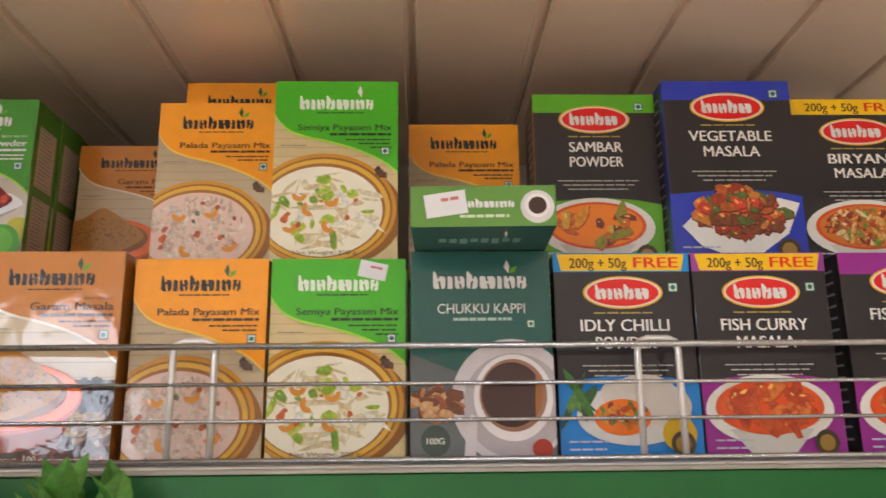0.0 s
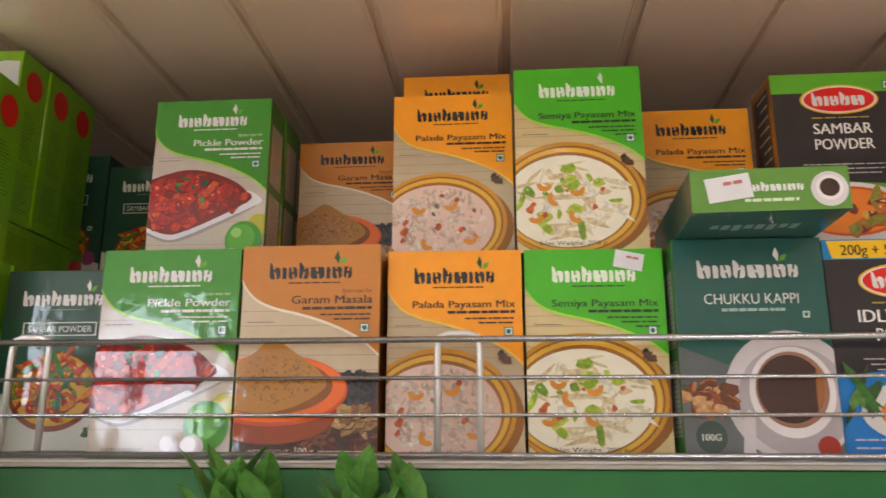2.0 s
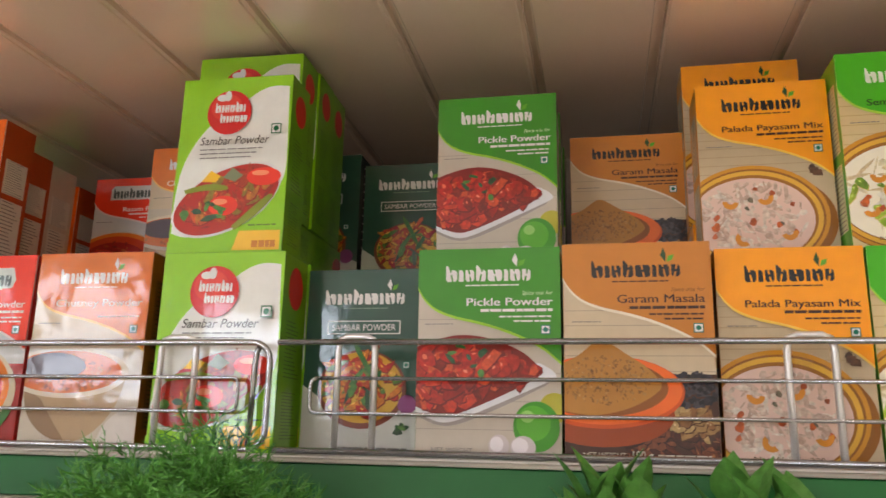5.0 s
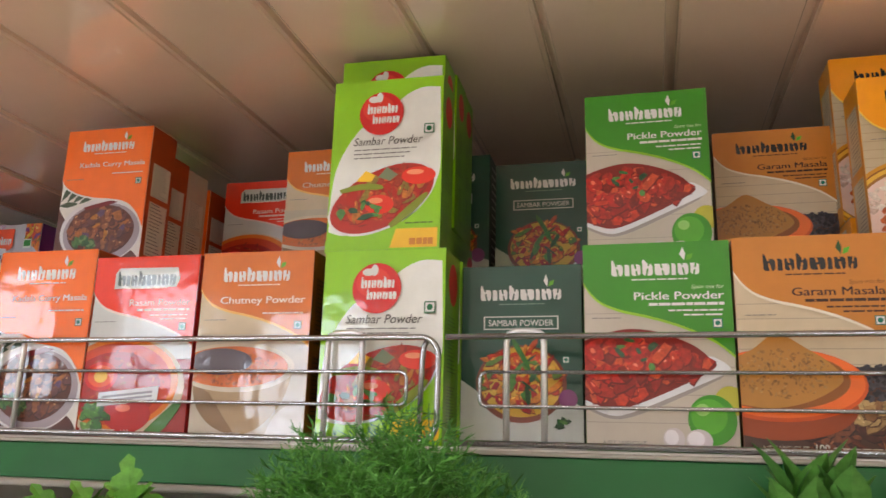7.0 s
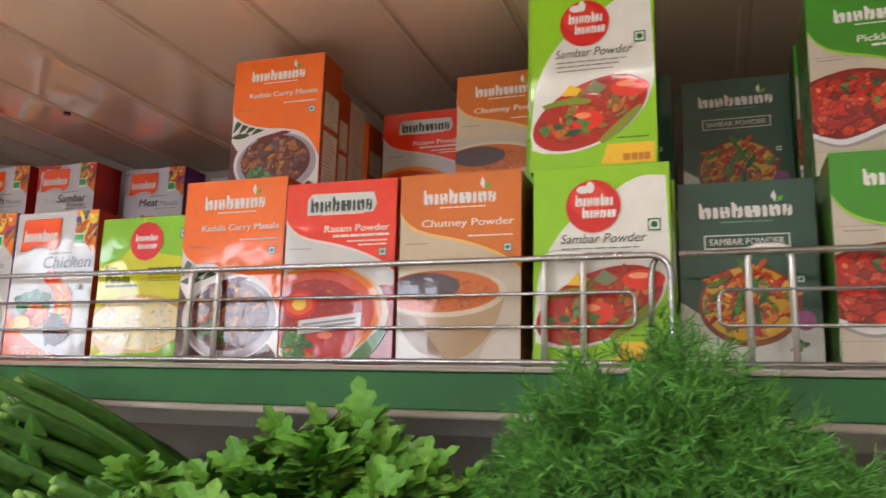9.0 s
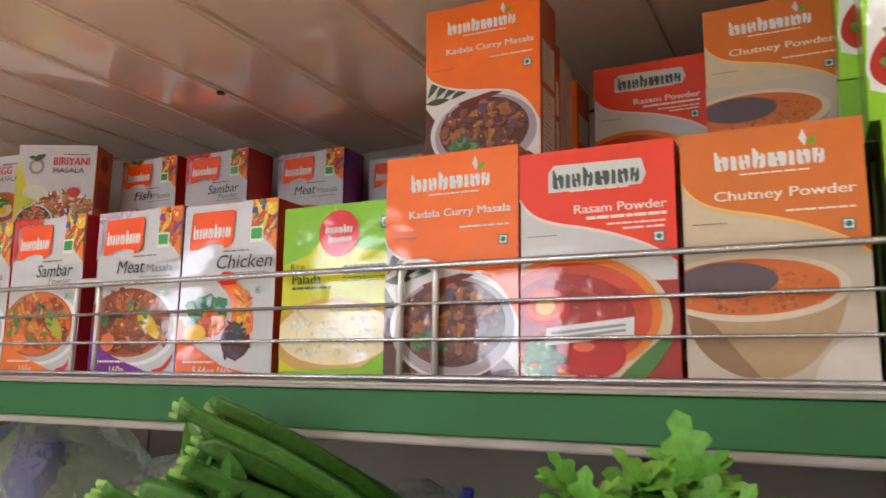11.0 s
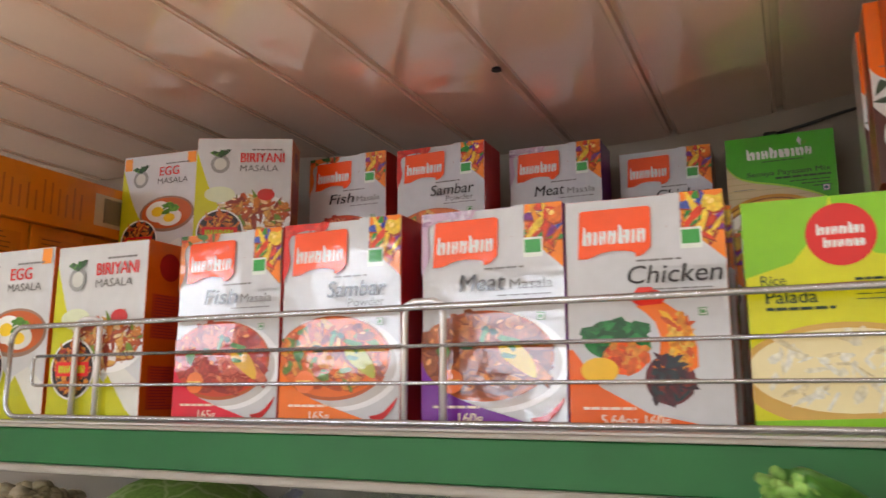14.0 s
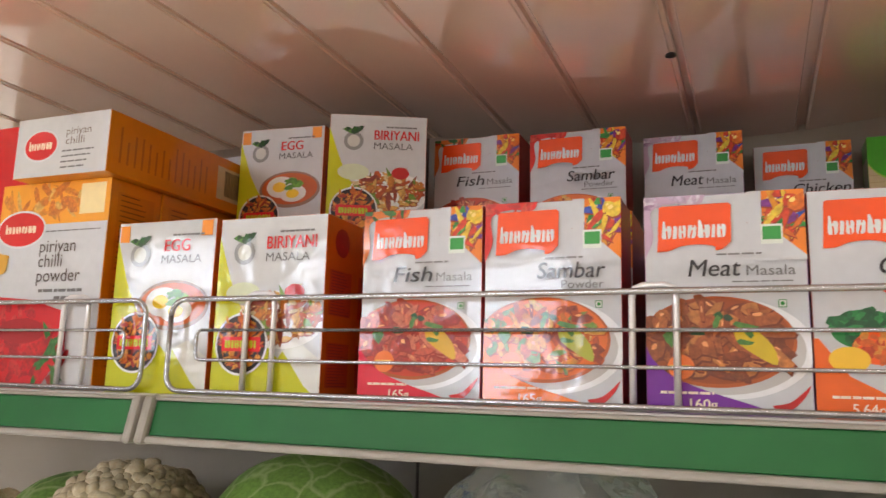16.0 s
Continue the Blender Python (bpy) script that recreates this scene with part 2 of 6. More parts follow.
for i, (a, b) in enumerate(((-2.1, JOINT - 0.0012), (JOINT + 0.0012, 0.75))):
    shelf = new("shelf")
    tagged(shelf, "cream metal shelf with a green price strip", "shelf", "display shelves")
    part("board", box_bm(a, b, 0.474, 0.833, SH - 0.022, SH, 0.0012), M_SHELF, shelf)
    slanted("price_strip", (a + 0.0086, b - 0.0086, 0.4655, 0.4735, 1.3992, 1.4232), 0.0008, M_GREEN, shelf, "plain green price strip")
    slanted("upper_lip", (a + 0.0087, b - 0.0087, 0.463, 0.4738, 1.4234, 1.4262), 0.0010, M_LIP, shelf, "pale plastic lip")
    slanted("lower_lip", (a + 0.0087, b - 0.0087, 0.462, 0.4738, 1.3938, 1.3990), 0.0018, M_LIP, shelf, "pale plastic lip")
    for x in (a, b):
        s = 0.0085 if x == a else -0.0085
        slanted("end_cap", (min(x, x + s), max(x, x + s), 0.4600, 0.4738, 1.3930, 1.4268), 0.0030, M_LIP, shelf)
    part("bracket_rail", box_bm(a, b, 0.79, 0.833, SH - 0.06, SH - 0.023, 0.001), M_SHELF, shelf)
deck = new("lower_deck")
tagged(deck, "pale metal vegetable deck of the display", "deck", "", "structure")
part("board", box_bm(-2.1, 0.75, 0.28, 0.833, 1.17, 1.19, 0.002), M_SHELF, deck)
part("front_panel", box_bm(-2.1, 0.75, 0.26, 0.279, 0.0, 1.22, 0.003), M_SHELF, deck)

RAIL = (1.4968, 1.4745, 1.4530, 1.4302)


def guard(x0, x1, pairs, round_left=True, round_right=True, stay=None):
    """A wire guard: a thick frame rod bent round at its ends, two thin rods, and paired hooks."""
    g = new("wire_guard")
    tagged(g, "zinc-plated wire guard along the shelf edge", "wire guard", "shelf guards")
    r = 0.012
    bm = bmesh.new()
    pts = []
    top, low = RAIL[0], RAIL[3]
    if round_left:
        pts += [(x0 + r - r * math.sin(a), top - r + r * math.cos(a)) for a in (math.pi / 2 * k / 5 for k in range(6))][::-1]
        left_low = [(x0 + r - r * math.cos(a), low + r - r * math.sin(a)) for a in (math.pi / 2 * k / 5 for k in range(6))]
    else:
        pts += [(x0, top)]
        left_low = [(x0, low)]
    if round_right:
        pts += [(x1 - r + r * math.sin(a), top - r + r * math.cos(a)) for a in (math.pi / 2 * k / 5 for k in range(6))]
        pts += [(x1 - r + r * math.cos(a), low + r - r * math.sin(a)) for a in (math.pi / 2 * k / 5 for k in range(6))]
    else:
        pts += [(x1, top), (x1, low)]
    pts += left_low[::-1]
    if round_left:
        pts += [pts[0]]
    add_tube(bm, [(x, FRONT, z) for x, z in pts], 0.0020, 10)
    part("frame_rod", bm, M_WIRE, g)
    bm = bmesh.new()
    c = 0.004
    ia, ib = x0 + 0.022, x1 - 0.022
    z2, z3 = RAIL[1], RAIL[2]
    loop = [(ia + c, z2), (ib - c, z2), (ib - c * 0.3, z2 - c * 0.3), (ib, z2 - c), (ib, z3 + c), (ib - c * 0.3, z3 + c * 0.3), (ib - c, z3),
            (ia + c, z3), (ia + c * 0.3, z3 + c * 0.3), (ia, z3 + c), (ia, z2 - c), (ia + c * 0.3, z2 - c * 0.3), (ia + c, z2)]
    add_tube(bm, [(x, FRONT + 0.0032, z) for x, z in loop], 0.00125, 8)
    part("inner_loop", bm, M_WIRE, g)
    for xa, xb in pairs:
        bm = bmesh.new()
        pts = [(xa, low - 0.001, 0.0042), (xa, top - 0.004, 0.0042), (xa + 0.0015, top + 0.002, 0.0042), (xa + 0.006, top + 0.0038, 0.0042),
               (xb - 0.006, top + 0.0038, 0.0042), (xb - 0.0015, top + 0.002, 0.0042), (xb, top - 0.004, 0.0042), (xb, low - 0.001, 0.0042)]
        add_tube(bm, [(x, FRONT + dy, z) for x, z, dy in pts], 0.0021, 8)
        part("hook", bm, M_HOOK, g)
    if stay:
        bm = bmesh.new()
        add_tube(bm, [(stay + 0.004, FRONT + 0.004, top), (stay + 0.0008, FRONT + 0.0045, top - 0.006), (stay, FRONT + 0.0045, top - 0.014), (stay - 0.001, FRONT + 0.0045, low)], 0.0020, 8)
        part("stay", bm, M_WIRE, g)
    return g


guard(-0.463, 0.52, [(-0.424, -0.400), (-0.158, -0.133), (0.123, 0.148), (0.40, 0.425)], round_left=False)
guard(-1.443, -0.468, [(-1.379, -1.356), (-1.108, -1.083), (-0.819, -0.795), (-0.547, -0.522)], stay=-0.480)
guard(-2.08, -1.467, [(-1.555, -1.529), (-1.9, -1.875)])

# ---- printed cartons ----
TEXTS = {}


def text_mesh(words, shear, bold):
    key = (words, shear, bold)
    if key not in TEXTS:
        curve = bpy.data.curves.new("lettering", "FONT")
        curve.body, curve.shear, curve.resolution_u = words, shear, 3
        ob = bpy.data.objects.new("lettering", curve)
        me = bpy.data.meshes.new_from_object(ob)
        pts = [v.co.copy() for v in me.vertices]
        faces = [tuple(p.vertices) for p in me.polygons]
        if bold:
            n = len(pts)
            pts = pts + [q + Vector((bold * 4, 0, 0.004)) for q in pts]
            faces = faces + [tuple(i + n for i in f) for f in faces]
        bpy.data.objects.remove(ob)
        bpy.data.meshes.remove(me)
        TEXTS[key] = (pts, faces)
    return TEXTS[key]


def clip(poly):
    """A polygon cut to the unit square."""
    for axis, limit, keep in ((0, 0.0, 1), (0, 1.0, -1), (1, 0.0, 1), (1, 1.0, -1)):
        out = []
        for i, p in enumerate(poly):
            q = poly[i - 1]
            pin, qin = (p[axis] - limit) * keep >= 0, (q[axis] - limit) * keep >= 0
            if pin != qin:
                f = (limit - q[axis]) / (p[axis] - q[axis])
                out.append((q[0] + f * (p[0] - q[0]), q[1] + f * (p[1] - q[1])))
            if pin:
                out.append(p)
        poly = out
        if not poly:
            return []
    return poly


def oval(cu, cv, ru, rv, n=36, tilt=0.0):
    c, s = math.cos(tilt), math.sin(tilt)
    return [(cu + ru * (math.cos(a) * c - math.sin(a) * s * 0.7), cv + rv * (math.cos(a) * s + math.sin(a) * c)) for a in (2 * math.pi * k / n for k in range(n))]


def rect(u0, v0, u1, v1):
    return [(u0, v0), (u1, v0), (u1, v1), (u0, v1)]


def smooth(points, n=5):
    """A soft line through a few points."""
    out = []
    for i in range(len(points) - 1):
        p0, p1, p2, p3 = points[max(i - 1, 0)], points[i], points[i + 1], points[min(i + 2, len(points) - 1)]
        for k in range(n):
            t = k / n
            out.append(tuple(0.5 * (2 * b + (c - a) * t + (2 * a - 5 * b + 4 * c - d) * t * t + (3 * b - a - 3 * c + d) * t ** 3)
                             for a, b, c, d in zip(p0, p1, p2, p3)))
    return out + [points[-1]]


def crescent(u, v, s, turn, k=0.66):
    """A curved cashew."""
    outer = [(math.cos(a) * s, math.sin(a) * s) for a in (math.pi * (0.0 + q / 9) for q in range(10))]
    inner = [(math.cos(a) * s * 0.42, math.sin(a) * s * 0.32) for a in (math.pi * (1 - q / 6) for q in range(7))]
    c, d = math.cos(turn), math.sin(turn)
    return [(u + x * c - y * d, v + (x * d + y * c) * k) for x, y in outer + inner]


class Pack:
    def __init__(self, name, label, w, h, d, side, front, group=""):
        self.w, self.h, self.d, self.layer = w, h, d, 1
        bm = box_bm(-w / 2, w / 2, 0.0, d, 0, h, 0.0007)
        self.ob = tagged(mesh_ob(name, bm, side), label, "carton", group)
        self.shape("front_panel", [rect(0.004, 0.003, 0.996, 0.997)], front)

    def at(self, u, v):
        return Vector(((u - 0.5) * self.w, -0.00007 * self.layer, v * self.h))

    def shape(self, name, polys, mat, parent=None, label=""):
        bm = bmesh.new()
        for i, poly in enumerate(polys):
            lift = Vector((0, -0.000003 * i, 0))
            poly = clip([tuple(p) for p in poly])
            clean = [p for i, p in enumerate(poly) if math.dist(p, poly[i - 1]) > 1e-5]
            if len(clean) > 2:
                f = bm.faces.new([bm.verts.new(self.at(u, v) + lift) for u, v in clean])
                f.normal_update()
                if f.normal.y > 0:
                    f.normal_flip()
        bmesh.ops.triangulate(bm, faces=[f for f in bm.faces if len(f.verts) > 4])
        self.layer += 1
        return part(name, bm, mat, parent or self.ob, label)

    def bars(self, name, u0, u1, v, height, mat, seed=0, fill=0.86):
        """A row of plain bars in place of small print that cannot be read."""
        rnd, polys, u = random.Random(seed), [], u0
        while u < u1 - 0.01:
            step = min(rnd.uniform(0.03, 0.10), u1 - u)
            polys.append(rect(u, v, u + step * fill, v + height * 0.72))
            u += step
        return tagged(self.shape(name, polys, mat), kind="stuff")

    def text(self, words, u, v, height, mat, align="C", shear=0.0, bold=0.0, width=None, name="lettering"):
        pts, faces = text_mesh(words, shear, bold)
        x0, x1 = min(p.x for p in pts), max(p.x for p in pts)
        k = height * self.h / 0.729
        kx = width * self.w / (x1 - x0) if width else k
        off = {"L": x0, "C": (x0 + x1) / 2, "R": x1}[align]
        bm = bmesh.new()
        base = self.at(u, v)
        vs = [bm.verts.new(base + Vector(((p.x - off) * kx, -0.002 * p.z, p.y * k))) for p in pts]
        for f in faces:
            face = bm.faces.new([vs[i] for i in f])
            face.normal_update()
            if face.normal.y > 0:
                face.normal_flip()
        self.layer += 1
        return part(name, bm, mat, self.ob)

    def wordmark(self, u0, u1, v, height, mat, tall=(0, 3), count=8, lean=0.0, parent=None):
        """A brand name as a row of plain cut-corner blocks, each parted by a slanting slit."""
        sizes = [(1.1, 0.55, 0.9, 1.0, 1.35, 0.5, 1.0, 0.85)[k % 8] for k in range(count)]
        unit, low, polys, a = (u1 - u0) / sum(sizes), height * 0.72, [], u0
        for k, size in enumerate(sizes):
            e, q = a + unit * (size - 0.16), height * 0.13
            top, r = v + (height if k in tall else low), min(unit * 0.15, unit * (size - 0.16) * 0.35)
            if size < 0.7:
                polys.append([(a, v), (e, v), (e, top - q), (e - r, top), (a, top)])
            else:
                m, gap, slant = (a + e) / 2, unit * 0.075, unit * (0.10 if k % 2 else -0.10)
                polys.append([(a, v + q), (a + r, v), (m - gap - slant, v), (m - gap + slant, v + low), (a + r, top), (a, top)])
                polys.append([(m + gap - slant, v), (e - r, v), (e, v + q), (e, v + low - q), (e - r, v + low), (m + gap + slant, v + low)])
                bridge = v + low * (0.42 if k % 3 else 0.62)
                polys.append(rect(m - gap * 2.2, bridge, m + gap * 2.2, bridge + low * 0.2))
            a += unit * size
        if lean:
            polys = [[(p[0] + (p[1] - v) * lean, p[1]) for p in q] for q in polys]
        return tagged(self.shape("wordmark", polys, mat, parent), kind="stuff")

    def morsels(self, name, cu, cv, ru, rv, n, size, mat, seed=0, lobes=6, stretch=1.6, shade=None, gleam=None, tilt=0.0):
        """Many small printed morsels heaped within an oval; with shade and gleam each one is a small photographed chunk."""
        rnd, bm, count = random.Random(seed), bmesh.new(), 0
        for _ in range(n):
            a, r = rnd.uniform(0, 2 * math.pi), math.sqrt(rnd.random())
            u, v = cu + math.cos(a) * r * ru, cv + math.sin(a) * r * rv + tilt * math.cos(a) * r * ru
            s, turn, st = size * rnd.uniform(0.6, 1.3), rnd.uniform(0, math.pi), rnd.uniform(1.0, stretch)
            base = []
            for k in range(lobes):
                b = 2 * math.pi * k / lobes
                m = s * rnd.uniform(0.62, 1.2)
                du, dv = m * st * math.cos(b), m * math.sin(b) / st
                base.append((du * math.cos(turn) - dv * math.sin(turn), (du * math.sin(turn) + dv * math.cos(turn)) * self.w / self.h))
            faces = [(0, 0, 0, 1.0)]
            if shade:
                faces = [(1, s * 0.07, -s * 0.10, 1.06), (0, 0, 0, 1.0)]
                if gleam and rnd.random() < 0.45:
                    faces.append((2, -s * rnd.uniform(0.0, 0.3), s * rnd.uniform(0.1, 0.3), rnd.uniform(0.16, 0.34)))
            for index, du, dv, scale in faces:
                poly = clip([(u + du + x * scale, v + dv + y * scale) for x, y in base])
                if len(poly) > 2:
                    f = bm.faces.new([bm.verts.new(self.at(p, q) + Vector((0, -0.000001 * count, 0))) for p, q in poly])
                    f.normal_update()
                    if f.normal.y > 0:
                        f.normal_flip()
                    f.material_index = index
                    count += 1
        self.layer += 1 + int(0.000001 * count / 0.00007)
        ob = tagged(part("food_print", bm, mat, self.ob), kind="stuff")
        if shade:
            ob.data.materials.append(shade)
            ob.data.materials.append(gleam or shade)
        return ob

    def veg_mark(self, u, v, s=0.055, colour=None):
        k = self.w / self.h
        tone = colour or ink(20, 110, 90)
        mark = self.shape("diet_mark", [rect(u, v, u + s, v + s * k)], tone)
        self.shape("diet_field", [rect(u + s * 0.11, v + s * k * 0.11, u + s * 0.89, v + s * k * 0.89)], WHITE, mark)
        self.shape("diet_dot", [oval(u + s / 2, v + s * k / 2, s * 0.27, s * 0.27 * k, 14)], tone, mark)

    def side_print(self, panel, lines, right=True, rows=((0.5, 0.86), (0.1, 0.44))):
        """Pale ingredient panels with rows of bars on one narrow side."""
        x = self.w / 2 + 0.0001 if right else -self.w / 2 - 0.0001
        s = 1 if right else -1
        bm, bl = bmesh.new(), bmesh.new()
        rnd = random.Random(len(rows))
        for v0, v1 in rows:
            for tgt, quads, dx in ((bm, [(0.14, 0.86, v0, v1)], 0), (bl, [(0.2, 0.2 + rnd.uniform(0.35, 0.6), v0 + (v1 - v0) * (k + 0.4) / 15, v0 + (v1 - v0) * (k + 0.6) / 15) for k in range(15)], 0.0001)):
                for a, b, c, e in quads:
                    vs = [tgt.verts.new((x + s * dx, yy * self.d, zz * self.h)) for yy, zz in ((a, c), (b, c), (b, e), (a, e))]
                    tgt.faces.new(vs if right else vs[::-1])
        part("side_panel", bm, panel, self.ob)
        tagged(part("fine_print", bl, lines, self.ob), kind="stuff")

    def done(self, x0, y, z, rz=0.0, tilt=0.0):
        """Stands it with the front's lower left corner at x0, y, z."""
        self.ob.matrix_basis = pose(x0, y, z, tilt, 0, rz) @ pose(self.w / 2, 0, 0)
        return self.ob


WHITE, BLACK, CREAM = ink(226, 225, 222), ink(28, 26, 26), ink(226, 214, 190)
GREY = ink(120, 118, 116)
LEAF = ink(92, 160, 40)
STONE = ink(196, 186, 172)
F_RED = food("chilli_chunks", (200, 36, 22), (218, 56, 26), (170, 28, 18), (222, 80, 40), (140, 30, 18), (186, 40, 24))
F_SOUP = food("soup_vegetables", (204, 60, 22), (224, 130, 34), (190, 36, 22), (96, 132, 38), (232, 178, 60), (208, 84, 30))
F_CURRY = food("curry_pieces", (216, 118, 34), (232, 150, 50), (196, 84, 26), (228, 170, 80), (150, 60, 24), (110, 140, 50))
F_SWEET = food("sweet_morsels", (226, 206, 188), (214, 188, 170), (236, 222, 206), (206, 176, 156))
F_BEAN = food("bean_curry", (126, 66, 42), (150, 84, 54), (96, 48, 34), (166, 100, 64), (110, 62, 58), (140, 74, 46))
F_RICE = food("fried_rice", (232, 176, 90), (214, 130, 50), (240, 214, 160), (120, 150, 50), (200, 90, 40), (150, 60, 40))
F_FRIED = food("fried_pieces", (196, 96, 34), (168, 60, 26), (214, 130, 50), (90, 110, 40), (220, 70, 40), (130, 70, 34))
F_RAIN = food("spice_ribbon", (236, 150, 30), (60, 80, 170), (226, 70, 30), (246, 206, 60), (60, 150, 60), (130, 50, 130), (240, 120, 30))
F_LEAF = food("herb_leaves", (60, 120, 40), (40, 96, 36), (90, 140, 60), (50, 84, 50))
F_GOLD = food("golden_vegetables", (232, 150, 40), (226, 170, 60), (150, 140, 40), (214, 110, 34), (120, 50, 40))
F_ROAST = food("roast_fish", (216, 90, 34), (196, 66, 26), (228, 120, 50), (206, 80, 30))
F_STEW = food("stewed_meat", (164, 84, 38), (190, 104, 48), (140, 66, 32), (176, 92, 44), (206, 124, 60), (150, 76, 36))
F_FRY = food("masala_fish", (196, 66, 44), (214, 92, 60), (170, 50, 36), (224, 120, 84), (186, 70, 44))
F_ORN = food("seal_ornament", (216, 110, 30), (170, 50, 24), (90, 40, 24), (230, 150, 50))


def leaf_logo(p, u, v, s, dark=False):
    a = [(u, v), (u + 0.010 * s, v + 0.045 * s), (u - 0.012 * s, v + 0.085 * s), (u - 0.04 * s, v + 0.04 * s)]
    b = [(u + 0.012 * s, v), (u + 0.06 * s, v + 0.012 * s), (u + 0.075 * s, v + 0.045 * s), (u + 0.025 * s, v + 0.035 * s)]
    p.shape("leaf_emblem", [a], ink(36, 70, 30) if dark else WHITE)
    p.shape("leaf_emblem", [b], LEAF)


def sweep_line(lift=0.0, slope=1.0):
    """The sweep falls steeply at the left edge, runs flat and falls again."""
    return smooth([(u, 0.63 + lift + (v - 0.63) * slope) for u, v in
                   ((0, 0.81), (0.05, 0.755), (0.13, 0.705), (0.26, 0.668), (0.43, 0.640), (0.6, 0.605), (0.76, 0.560), (0.89, 0.510), (1, 0.445))])


KADALA_LINE = smooth([(0, 0.63), (0.06, 0.575), (0.2, 0.525), (0.4, 0.49), (0.6, 0.475), (0.78, 0.445), (0.91, 0.37), (1, 0.26)])


def sweep_pack(kind, top, lower, mark_ink, title, title_ink, side, w, h, d, label, lines=3, outlined=False, curve=(0.0, 1.0), edge=None):
    """A carton whose upper colour ends in an S-shaped sweep above a food picture."""
    p = Pack("spice_carton", label, w, h, d, side, lower, "spice cartons")
    picture(p, kind)
    sweep = KADALA_LINE if curve == "kadala" else sweep_line(*curve)
    if edge:
        p.shape("sweep_edge", [[(u, v - 0.013) for u, v in sweep] + [(1, 1), (0, 1)]], edge)
    p.shape("colour_sweep", [sweep + [(1, 1), (0, 1)]], top)
    if outlined:
        p.shape("wordmark_plate", [[(0.2, 0.815), (0.8, 0.82), (0.83, 0.865), (0.8, 0.93), (0.24, 0.935), (0.2, 0.905)]], ink(206, 210, 206))
        p.wordmark(0.23, 0.80, 0.83, 0.085, ink(60, 70, 66))
    else:
        p.wordmark(0.20, 0.81, 0.835, 0.08, mark_ink)
        leaf_logo(p, 0.70, 0.905, 0.8, mark_ink is BLACK)
    p.bars("tagline", 0.34, 0.72, 0.812, 0.009, title_ink, 3)
    words, size = title
    p.text(words, 0.95, 0.715, size, title_ink, "R", bold=0.008, width={12: 0.58, 13: 0.60}.get(len(words), 0.76))
    if lines > 2:
        p.bars("second_title", 0.45, 0.95, 0.685, 0.019, title_ink, 17, 0.9)
    for k in range(lines - 1):
        p.bars("small_print", 0.58 + 0.1 * k, 0.95, 0.657 - 0.022 * k, 0.011, title_ink, 7 + k)
    p.veg_mark(0.865, 0.575, 0.065)
    p.bars("script_line", 0.06, 0.26, 0.625, 0.006, GREY, 4)
    return p


